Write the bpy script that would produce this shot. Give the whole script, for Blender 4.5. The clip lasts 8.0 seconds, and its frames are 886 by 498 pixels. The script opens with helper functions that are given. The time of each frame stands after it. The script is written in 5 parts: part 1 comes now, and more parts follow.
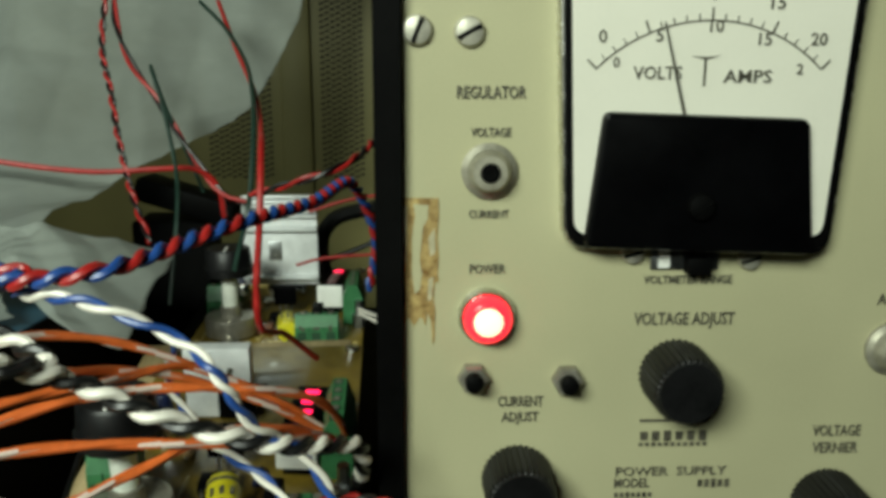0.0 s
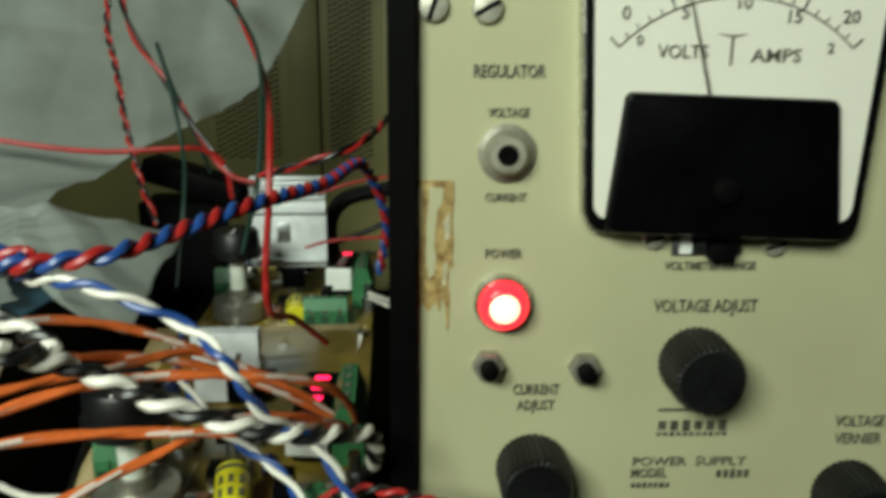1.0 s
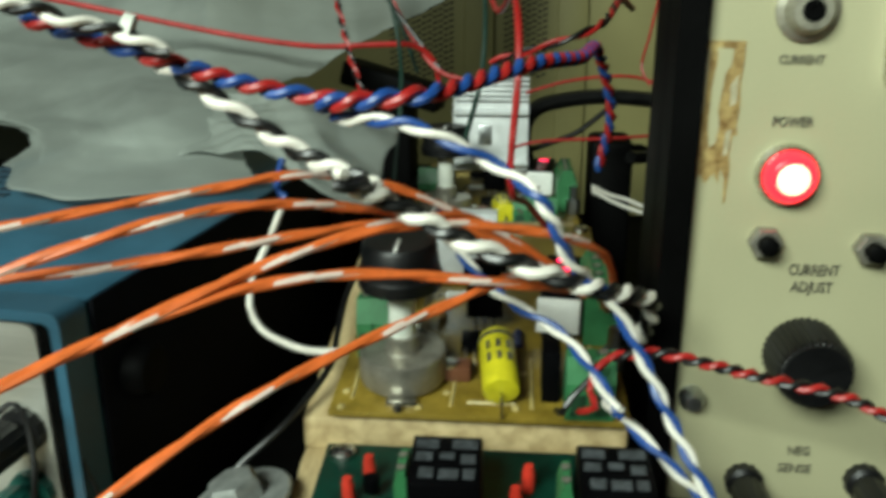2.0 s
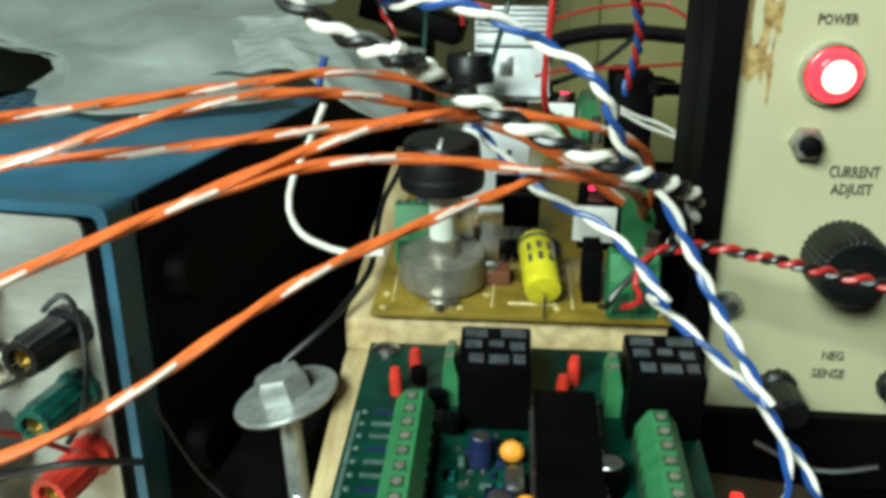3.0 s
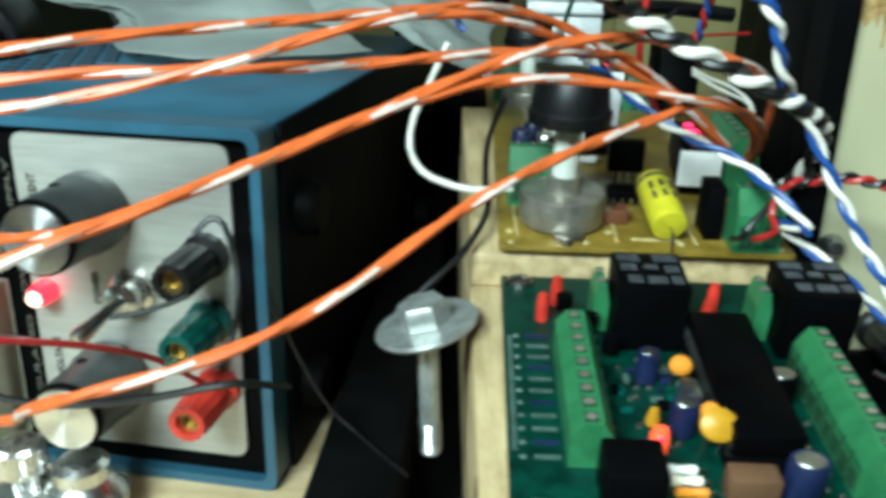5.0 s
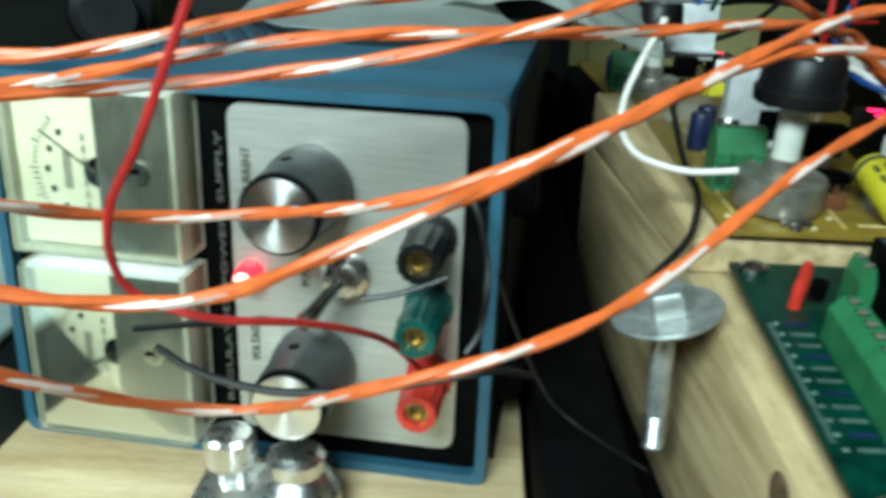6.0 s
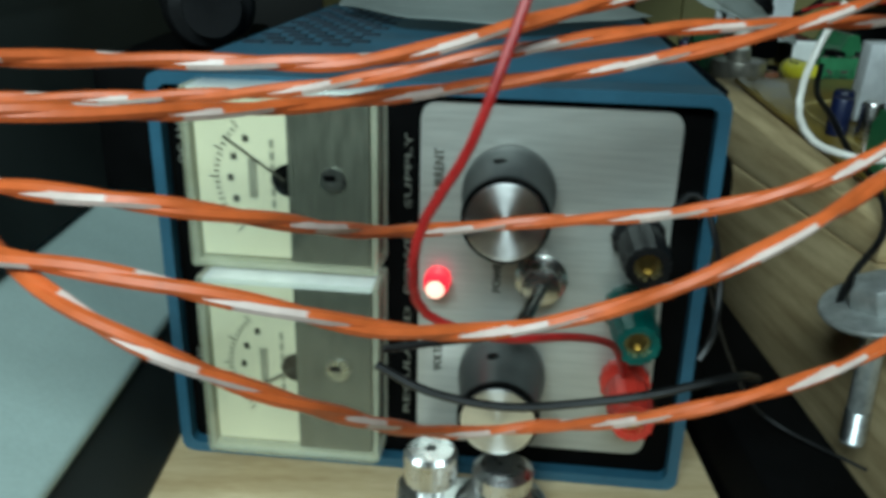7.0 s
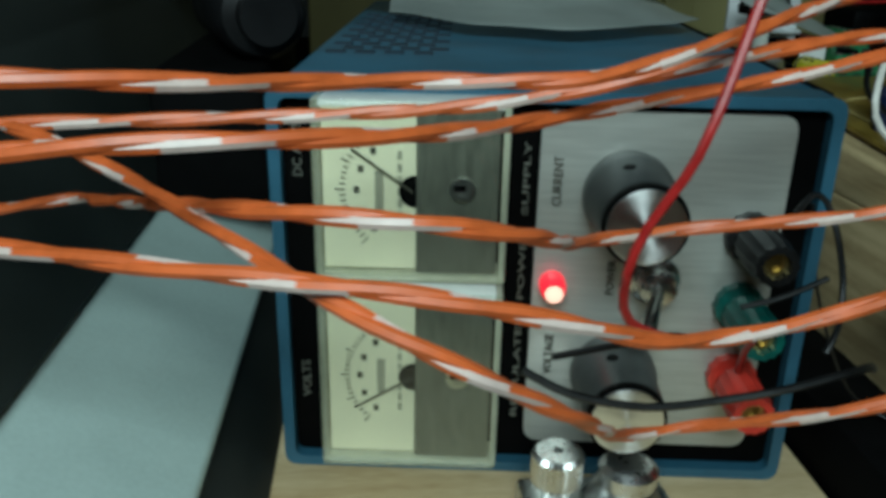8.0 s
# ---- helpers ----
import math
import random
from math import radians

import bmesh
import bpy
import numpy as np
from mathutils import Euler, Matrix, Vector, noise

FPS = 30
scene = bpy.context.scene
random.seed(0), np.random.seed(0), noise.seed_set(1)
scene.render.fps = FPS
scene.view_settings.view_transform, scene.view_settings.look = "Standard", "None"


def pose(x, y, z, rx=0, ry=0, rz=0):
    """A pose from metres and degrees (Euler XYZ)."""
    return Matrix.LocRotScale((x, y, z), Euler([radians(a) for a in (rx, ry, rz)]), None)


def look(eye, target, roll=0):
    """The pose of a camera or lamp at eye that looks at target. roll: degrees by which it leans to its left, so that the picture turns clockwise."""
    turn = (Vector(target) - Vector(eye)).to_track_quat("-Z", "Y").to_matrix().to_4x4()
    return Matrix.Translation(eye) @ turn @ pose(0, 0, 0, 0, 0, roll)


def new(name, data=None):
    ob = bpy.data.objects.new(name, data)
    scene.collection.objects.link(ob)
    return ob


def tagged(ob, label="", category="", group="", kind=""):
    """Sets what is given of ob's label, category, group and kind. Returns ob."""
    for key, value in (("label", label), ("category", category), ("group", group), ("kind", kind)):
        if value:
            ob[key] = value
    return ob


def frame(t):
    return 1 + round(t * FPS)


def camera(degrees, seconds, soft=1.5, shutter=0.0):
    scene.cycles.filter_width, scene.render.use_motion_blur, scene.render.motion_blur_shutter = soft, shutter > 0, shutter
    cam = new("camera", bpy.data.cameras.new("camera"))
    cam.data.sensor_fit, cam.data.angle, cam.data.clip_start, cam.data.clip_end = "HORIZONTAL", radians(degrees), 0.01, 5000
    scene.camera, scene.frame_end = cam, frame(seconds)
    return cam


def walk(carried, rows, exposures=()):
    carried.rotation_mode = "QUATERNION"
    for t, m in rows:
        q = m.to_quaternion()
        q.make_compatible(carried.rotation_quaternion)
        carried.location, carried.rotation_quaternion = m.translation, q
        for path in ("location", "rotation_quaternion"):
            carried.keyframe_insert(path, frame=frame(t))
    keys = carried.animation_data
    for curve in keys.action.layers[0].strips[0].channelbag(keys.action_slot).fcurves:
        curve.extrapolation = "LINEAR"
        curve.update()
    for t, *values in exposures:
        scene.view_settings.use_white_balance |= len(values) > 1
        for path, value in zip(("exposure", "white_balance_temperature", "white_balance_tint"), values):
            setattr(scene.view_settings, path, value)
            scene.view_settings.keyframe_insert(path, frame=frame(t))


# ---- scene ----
cam = camera(56.0, 8.0, soft=4.0, shutter=0.5)
PATH = [
    (0, (0.0107, -0.2091, 0.1964), (0.0182, -0.0145, 0.1508), 0.21),
    (0.5, (0.0120, -0.2060, 0.1969), (0.0212, -0.0114, 0.1518), 0.33),
    (1, (0.0085, -0.2029, 0.1957), (0.0147, -0.0093, 0.1457), 0.41),
    (1.5, (-0.0078, -0.2002, 0.1930), (-0.0218, -0.0110, 0.1298), -0.59),
    (2, (-0.0304, -0.2056, 0.1748), (-0.0516, -0.0166, 0.1129), -0.14),
    (2.2, (-0.0325, -0.2070, 0.1717), (-0.0569, -0.0192, 0.1075), -0.43),
    (3.3, (-0.0444, -0.2149, 0.1543), (-0.0624, -0.0285, 0.0842), 0.21),
    (3.5, (-0.0465, -0.2163, 0.1513), (-0.0634, -0.0301, 0.0801), 0.29),
    (4, (-0.0482, -0.2180, 0.1459), (-0.0637, -0.0323, 0.0731), -0.22),
    (4.2, (-0.0491, -0.2199, 0.1450), (-0.0641, -0.0333, 0.0748), -0.23),
    (5.3, (-0.0985, -0.2246, 0.1434), (-0.1087, -0.0368, 0.0752), 1.86),
    (5.5, (-0.1087, -0.2240, 0.1401), (-0.1195, -0.0361, 0.0725), 1.92),
    (6, (-0.1387, -0.2194, 0.1358), (-0.1461, -0.0319, 0.0665), 2.36),
    (6.5, (-0.1673, -0.2139, 0.1351), (-0.1713, -0.0280, 0.0614), 1.96),
    (7, (-0.1910, -0.2114, 0.1353), (-0.1898, -0.0251, 0.0626), 1.44),
    (7.5, (-0.2093, -0.2092, 0.1365), (-0.2048, -0.0237, 0.0620), 0.60),
    (8, (-0.2303, -0.2112, 0.1373), (-0.2149, -0.0256, 0.0643), 1.18),
]
walk(cam, [(t, look(eye, target, roll)) for t, eye, target, roll in PATH], exposures=[(0.0, -0.38, 6800, 6), (1.5, -0.30, 6700, 6), (3.3, 0.32, 6000, 4), (5.5, 0.32, 5550, 4), (6.5, -0.5, 5550, 4), (7.2, -1.0, 5450, 5), (8.0, -1.2, 5500, 4)])

# ---- world and light ----
world = bpy.data.worlds.new("world")
scene.world = world
world.use_nodes = True
wb = world.node_tree.nodes["Background"]
wb.inputs[0].default_value = (0.75, 0.9, 0.85, 1)
wb.inputs[1].default_value = 0.0015


def lamp(name, m, sx, sy, power, color):
    data = bpy.data.lights.new(name, "AREA")
    data.shape, data.size, data.size_y, data.energy, data.color = "RECTANGLE", sx, sy, power, color
    ob = new(name, data)
    ob.matrix_basis = m
    return ob


lamp("bench_lamp", look((-0.31, -0.62, 0.53), (-0.10, 0.0, 0.10)), 0.36, 0.18, 11.5, (0.88, 1.0, 0.90))


# ---- materials ----
def mat(name, color, rough=0.5, metal=0.0, vary=0.12, scale=60.0, bump=0.05, fine=900.0, emit=None, power=0.0,
        trans=0.0, alpha=1.0, dark=None, coat=0.0, stretch=(1, 1, 1), spec=0.5):
    m = bpy.data.materials.new(name)
    m.use_nodes = True
    nt = m.node_tree
    b = nt.nodes["Principled BSDF"]
    b.inputs["Roughness"].default_value = rough
    b.inputs["Metallic"].default_value = metal
    b.inputs["Transmission Weight"].default_value = trans
    b.inputs["Alpha"].default_value = alpha
    b.inputs["Coat Weight"].default_value = coat
    b.inputs["Specular IOR Level"].default_value = spec
    tc = nt.nodes.new("ShaderNodeTexCoord")
    mp = nt.nodes.new("ShaderNodeMapping")
    mp.inputs["Scale"].default_value = stretch
    nt.links.new(tc.outputs["Object"], mp.inputs["Vector"])
    n1 = nt.nodes.new("ShaderNodeTexNoise")
    n1.inputs["Scale"].default_value = scale
    n1.inputs["Detail"].default_value = 5
    n2 = nt.nodes.new("ShaderNodeTexNoise")
    n2.inputs["Scale"].default_value = fine
    n2.inputs["Detail"].default_value = 3
    for n in (n1, n2):
        nt.links.new(mp.outputs["Vector"], n.inputs["Vector"])
    add = nt.nodes.new("ShaderNodeMath")
    add.operation = "MULTIPLY_ADD"
    add.inputs[1].default_value = 0.35
    nt.links.new(n2.outputs["Fac"], add.inputs[0])
    nt.links.new(n1.outputs["Fac"], add.inputs[2])
    ramp = nt.nodes.new("ShaderNodeValToRGB")
    d = dark or tuple(c * (1 - 2.2 * vary) for c in color)
    l = tuple(min(1, c * (1 + vary)) for c in color)
    ramp.color_ramp.elements[0].position, ramp.color_ramp.elements[1].position = 0.45, 0.85
    ramp.color_ramp.elements[0].color = (*[max(0, c) for c in d], 1)
    ramp.color_ramp.elements[1].color = (*l, 1)
    nt.links.new(add.outputs[0], ramp.inputs[0])
    nt.links.new(ramp.outputs[0], b.inputs["Base Color"])
    rr = nt.nodes.new("ShaderNodeMapRange")
    rr.inputs["To Min"].default_value, rr.inputs["To Max"].default_value = max(0.02, rough - 0.1), min(1, rough + 0.12)
    nt.links.new(n1.outputs["Fac"], rr.inputs["Value"])
    nt.links.new(rr.outputs[0], b.inputs["Roughness"])
    if bump:
        bp = nt.nodes.new("ShaderNodeBump")
        bp.inputs["Strength"].default_value = bump
        bp.inputs["Distance"].default_value = 0.0006
        nt.links.new(n2.outputs["Fac"], bp.inputs["Height"])
        nt.links.new(bp.outputs[0], b.inputs["Normal"])
    if emit:
        b.inputs["Emission Color"].default_value = (*emit, 1)
        b.inputs["Emission Strength"].default_value = power
    return m


BEIGE = mat("beige_enamel", (0.42, 0.40, 0.25), 0.42, vary=0.05, scale=14, bump=0.06, fine=1500)
BLACK = mat("black_paint", (0.0020, 0.0020, 0.0020), 0.55, spec=0.05, vary=0.2)
GLOSS = mat("gloss_black_cover", (0.0015, 0.0015, 0.0018), 0.3, vary=0.2, spec=0.12)
KNOB = mat("black_bakelite", (0.007, 0.007, 0.0075), 0.40, spec=0.3, vary=0.25)
INK = mat("black_ink", (0.075, 0.068, 0.05), 0.6, vary=0.3, scale=900)
CHROME = mat("nickel_plate", (0.62, 0.61, 0.57), 0.25, 1.0, vary=0.1, scale=300)
ALU = mat("turned_aluminium", (0.72, 0.72, 0.70), 0.28, 1.0, vary=0.06, scale=500)
WORN = mat("worn_nickel", (0.36, 0.34, 0.27), 0.5, 0.55, vary=0.15, scale=250)
HEADS = mat("dull_screw_plating", (0.50, 0.48, 0.40), 0.42, 0.45, vary=0.12, scale=300)
POTM = mat("dull_nickel", (0.32, 0.30, 0.25), 0.36, 0.6, vary=0.15, scale=250)
SINK = mat("bright_aluminium", (0.82, 0.84, 0.84), 0.42, 0.25, vary=0.06, scale=150)
STEEL = mat("zinc_steel", (0.42, 0.44, 0.44), 0.34, 1.0, vary=0.16, scale=220)
ZINC = mat("bright_zinc", (0.46, 0.48, 0.46), 0.36, 0.6, vary=0.16, scale=220)
STAIN = mat("tape_residue", (0.36, 0.26, 0.10), 0.5, vary=0.25, scale=300, bump=0.3, dark=(0.13, 0.06, 0.012))
PALE = mat("glue_film", (0.46, 0.42, 0.28), 0.35, vary=0.15, scale=200)
CARD = mat("cream_dial_card", (0.82, 0.76, 0.57), 0.6, vary=0.03, scale=80)
WHITEDIAL = mat("white_dial_face", (0.70, 0.68, 0.59), 0.45, vary=0.02, scale=40)
BLUE = mat("blue_hammer_enamel", (0.032, 0.102, 0.158), 0.4, vary=0.14, scale=45, bump=0.12, fine=1300)
NAVY = mat("near_black_underside", (0.0022, 0.0026, 0.004), 0.6, spec=0.06, vary=0.3, scale=90)
SILVER = mat("brushed_panel", (0.50, 0.50, 0.45), 0.36, 0.45, vary=0.06, scale=70, stretch=(1, 1, 14))
SATIN = mat("grey_satin_panel", (0.20, 0.20, 0.165), 0.4, 0.5, vary=0.12, scale=160, stretch=(5, 1, 1))
PINE = mat("pine_wood", (0.50, 0.39, 0.21), 0.6, vary=0.16, scale=40, bump=0.15, fine=500, stretch=(6, 0.45, 6), dark=(0.31, 0.22, 0.10))
TABLE = mat("table_wood", (0.55, 0.44, 0.26), 0.5, vary=0.12, scale=25, bump=0.12, fine=400, stretch=(0.5, 5, 5), dark=(0.38, 0.27, 0.13))
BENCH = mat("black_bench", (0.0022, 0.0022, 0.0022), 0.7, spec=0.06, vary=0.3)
PCBY = mat("amber_fibreboard", (0.22, 0.15, 0.022), 0.35, vary=0.25, scale=120, dark=(0.13, 0.085, 0.010), coat=0.3)
TRACE = mat("tinned_trace", (0.50, 0.40, 0.16), 0.35, vary=0.2, scale=300)
PCBG = mat("green_solder_mask", (0.002, 0.030, 0.019), 0.4, vary=0.3, scale=150, spec=0.2)
PADS = mat("silver_pads", (0.09, 0.15, 0.125), 0.4, 0.3, vary=0.2, scale=500)
TERM = mat("green_terminal_plastic", (0.035, 0.165, 0.062), 0.45, vary=0.12, scale=200)
TERMD = mat("terminal_recess", (0.012, 0.05, 0.02), 0.6, vary=0.2)
IC = mat("black_epoxy", (0.0016, 0.0016, 0.0020), 0.45, spec=0.04, vary=0.2)
RELAYTOP = mat("relay_print", (0.055, 0.062, 0.068), 0.5, vary=0.35, scale=500)
YELLOW = mat("yellow_film", (0.62, 0.55, 0.02), 0.35, vary=0.1, scale=150)
ORANGEC = mat("orange_ceramic", (0.72, 0.27, 0.02), 0.4, vary=0.1, scale=200)
AMBERC = mat("yellow_ceramic", (0.55, 0.28, 0.012), 0.4, vary=0.1, scale=200)
BLUEC = mat("blue_sleeve", (0.008, 0.014, 0.055), 0.4, vary=0.2, scale=200)
REDP = mat("red_plastic", (0.55, 0.035, 0.02), 0.35, vary=0.12, scale=200)
GREENP = mat("dark_green_plastic", (0.005, 0.075, 0.06), 0.35, vary=0.2, scale=200)
WHITEP = mat("white_plastic", (0.80, 0.80, 0.76), 0.45, vary=0.04, scale=150)
NYLON = mat("milky_nylon", (0.72, 0.74, 0.66), 0.4, vary=0.05, scale=150)
BRASS = mat("brass", (0.55, 0.42, 0.16), 0.35, 1.0, vary=0.15, scale=300)
GREYM = mat("grey_case_paint", (0.44, 0.54, 0.50), 0.5, vary=0.08, scale=20, bump=0.08)
GREYD = mat("near_black_case_side", (0.012, 0.015, 0.013), 0.55, vary=0.15, scale=30)
GREYO = mat("dark_olive_case", (0.022, 0.028, 0.025), 0.55, vary=0.12, scale=25)
CREAMC = mat("olive_cream_case", (0.29, 0.26, 0.105), 0.5, vary=0.08, scale=12, bump=0.08)
HOLE = mat("vent_hole", (0.05, 0.042, 0.02), 0.7, vary=0.2)
VENT = mat("dark_vent", (0.008, 0.02, 0.035), 0.7, vary=0.2)
WALLP = mat("room_wall_paint", (0.06, 0.06, 0.055), 0.8, vary=0.05, scale=4)
CEILP = mat("ceiling_paint", (0.25, 0.25, 0.23), 0.8, vary=0.05, scale=4)
FLOORP = mat("floor_vinyl", (0.16, 0.15, 0.13), 0.6, vary=0.1, scale=4)
WRED = mat("red_insulation", (0.38, 0.016, 0.014), 0.38, vary=0.12, scale=200)
WBLK = mat("black_insulation", (0.005, 0.005, 0.005), 0.38, vary=0.2, scale=200)
WORG = mat("orange_insulation", (0.66, 0.135, 0.028), 0.42, vary=0.1, scale=200)
WWHT = mat("white_insulation", (0.78, 0.74, 0.66), 0.42, vary=0.06, scale=200)
WPNK = mat("white_orange_insulation", (0.72, 0.57, 0.50), 0.42, vary=0.08, scale=200)
WBLU = mat("blue_insulation", (0.014, 0.065, 0.27), 0.38, vary=0.12, scale=200)
WGRN = mat("dark_green_insulation", (0.012, 0.035, 0.025), 0.38, vary=0.12, scale=200)
LAMPRED = mat("lit_red_lens", (0.8, 0.03, 0.04), 0.2, emit=(1.0, 0.02, 0.04), power=1.9, vary=0.1)
LAMPHOT = mat("glowing_lamp_core", (1.0, 0.6, 0.4), 0.3, emit=(1.0, 0.50, 0.34), power=2.8, vary=0.05)
LEDON = mat("lit_red_segment", (0.9, 0.02, 0.05), 0.3, emit=(1.0, 0.01, 0.08), power=5.0, vary=0.05)
LEDOFF = mat("unlit_segment", (0.10, 0.012, 0.015), 0.35, vary=0.1)
LEDHOT = mat("glowing_diode", (1.0, 0.5, 0.5), 0.3, emit=(1.0, 0.45, 0.42), power=8.0, vary=0.05)


def glassy(name, color, rough, mixfac):
    """Thin clear plastic: mostly see-through with a sharp sheen."""
    m = bpy.data.materials.new(name)
    m.use_nodes = True
    nt = m.node_tree
    out = nt.nodes["Material Output"]
    nt.nodes.remove(nt.nodes["Principled BSDF"])
    tr = nt.nodes.new("ShaderNodeBsdfTransparent")
    tr.inputs[0].default_value = (*color, 1)
    gl = nt.nodes.new("ShaderNodeBsdfGlossy")
    gl.inputs["Roughness"].default_value = rough
    fr = nt.nodes.new("ShaderNodeFresnel")
    fr.inputs[0].default_value = mixfac
    mx = nt.nodes.new("ShaderNodeMixShader")
    nt.links.new(fr.outputs[0], mx.inputs[0])
    nt.links.new(tr.outputs[0], mx.inputs[1])
    nt.links.new(gl.outputs[0], mx.inputs[2])
    nt.links.new(mx.outputs[0], out.inputs[0])
    return m


CLEAR = glassy("clear_acrylic", (0.93, 0.95, 0.90), 0.08, 1.5)


def film_material():
    """Milky crumpled polythene: part see-through, part white."""
    m = bpy.data.materials.new("milky_polythene")
    m.use_nodes = True
    nt = m.node_tree
    out, b = nt.nodes["Material Output"], nt.nodes["Principled BSDF"]
    b.inputs["Base Color"].default_value = (0.47, 0.51, 0.47, 1)
    b.inputs["Roughness"].default_value = 0.34
    b.inputs["Specular IOR Level"].default_value = 0.4
    tc = nt.nodes.new("ShaderNodeTexCoord")
    n = nt.nodes.new("ShaderNodeTexNoise")
    n.inputs["Scale"].default_value = 22
    n.inputs["Detail"].default_value = 6
    nt.links.new(tc.outputs["Object"], n.inputs["Vector"])
    bp = nt.nodes.new("ShaderNodeBump")
    bp.inputs["Strength"].default_value = 0.2
    bp.inputs["Distance"].default_value = 0.002
    nt.links.new(n.outputs["Fac"], bp.inputs["Height"])
    nt.links.new(bp.outputs[0], b.inputs["Normal"])
    tr = nt.nodes.new("ShaderNodeBsdfTransparent")
    tl = nt.nodes.new("ShaderNodeBsdfTranslucent")
    tl.inputs[0].default_value = (0.35, 0.37, 0.34, 1)
    m1 = nt.nodes.new("ShaderNodeMixShader")
    m1.inputs[0].default_value = 0.35
    nt.links.new(b.outputs[0], m1.inputs[1])
    nt.links.new(tl.outputs[0], m1.inputs[2])
    m2 = nt.nodes.new("ShaderNodeMixShader")
    mr = nt.nodes.new("ShaderNodeMapRange")
    mr.inputs["From Min"].default_value, mr.inputs["From Max"].default_value = 0.3, 0.7
    mr.inputs["To Min"].default_value, mr.inputs["To Max"].default_value = 0.56, 0.30
    nt.links.new(n.outputs["Fac"], mr.inputs["Value"])
    nt.links.new(mr.outputs[0], m2.inputs[0])
    nt.links.new(m1.outputs[0], m2.inputs[1])
    nt.links.new(tr.outputs[0], m2.inputs[2])
    nt.links.new(m2.outputs[0], out.inputs[0])
    return m


FILM = film_material()


# ---- mesh helpers ----
def part(name, bm, material, parent=None, label="", smooth=True):
    me = bpy.data.meshes.new(name)
    bm.to_mesh(me)
    bm.free()
    for m in material if isinstance(material, (list, tuple)) else [material]:
        me.materials.append(m)
    if smooth:
        me.shade_smooth()
        me.set_sharp_from_angle(angle=radians(35))
    ob = new(name, me)
    ob.parent = parent
    return tagged(ob, label)


def thing(name, label, category, m=None, group="", kind=""):
    ob = new(name)
    ob.empty_display_size = 0.01
    if m is not None:
        ob.matrix_basis = m
    return tagged(ob, label, category, group, kind)


def box(c, s, bevel=0.0, bm=None, rot=None, seg=2):
    b = bmesh.new()
    bmesh.ops.create_cube(b, size=1.0)
    bmesh.ops.scale(b, vec=s, verts=b.verts)
    if bevel:
        bmesh.ops.bevel(b, geom=b.edges[:], offset=bevel, segments=seg, profile=0.5, affect="EDGES")
    if rot is not None:
        bmesh.ops.transform(b, matrix=rot, verts=b.verts)
    bmesh.ops.translate(b, vec=c, verts=b.verts)
    return merge(bm, b)


def merge(bm, b):
    if bm is None:
        return b
    me = bpy.data.meshes.new("tmp")
    b.to_mesh(me)
    b.free()
    bm.from_mesh(me)
    bpy.data.meshes.remove(me)
    return bm


def lathe(profile, p=(0, 0, 0), axis=(0, 0, 1), seg=28, bm=None, flutes=0, depth=0.0):
    """A turned body: (radius, height) pairs along an axis from p; flutes: knurls of some depth."""
    b = bmesh.new()
    rot = Vector((0, 0, 1)).rotation_difference(Vector(axis).normalized()).to_matrix().to_4x4()
    m = Matrix.Translation(p) @ rot
    if flutes:
        seg = flutes * 2
    rings = []
    for r, h in profile:
        ring = []
        for k in range(seg):
            a = 2 * math.pi * k / seg
            rr = max(r - (depth if flutes and k % 2 and r > depth * 3 else 0), 1e-5)
            ring.append(b.verts.new(m @ Vector((rr * math.cos(a), rr * math.sin(a), h))))
        rings.append(ring)
    for r0, r1 in zip(rings, rings[1:]):
        for k in range(seg):
            b.faces.new((r0[k], r0[(k + 1) % seg], r1[(k + 1) % seg], r1[k]))
    b.faces.new(rings[0][::-1])
    b.faces.new(rings[-1])
    bmesh.ops.recalc_face_normals(b, faces=b.faces)
    return merge(bm, b)


def spline(points, step=0.002):
    """A smooth curve (Catmull-Rom) through points, as an even list of Vectors."""
    ps = [Vector(p) for p in points]
    ps = [2 * ps[0] - ps[1], *ps, 2 * ps[-1] - ps[-2]]
    out = []
    for a, b, c, d in zip(ps, ps[1:], ps[2:], ps[3:]):
        n = max(2, int((c - b).length / step))
        for k in range(n):
            t = k / n
            out.append(0.5 * (2 * b + (c - a) * t + (2 * a - 5 * b + 4 * c - d) * t * t + (3 * b - a - 3 * c + d) * t ** 3))
    out.append(ps[-2])
    return out


def frames(path):
    up = Vector((0, 0, 1))
    res = []
    for i, p in enumerate(path):
        d = (path[min(i + 1, len(path) - 1)] - path[max(i - 1, 0)]).normalized()
        side = d.cross(up)
        if side.length < 0.05:
            side = d.cross(Vector((0, 1, 0)))
        if res and side.dot(res[-1][1]) < 0:
            side = -side
        side.normalize()
        up2 = side.cross(d)
        res.append((p, side, up2))
    return res


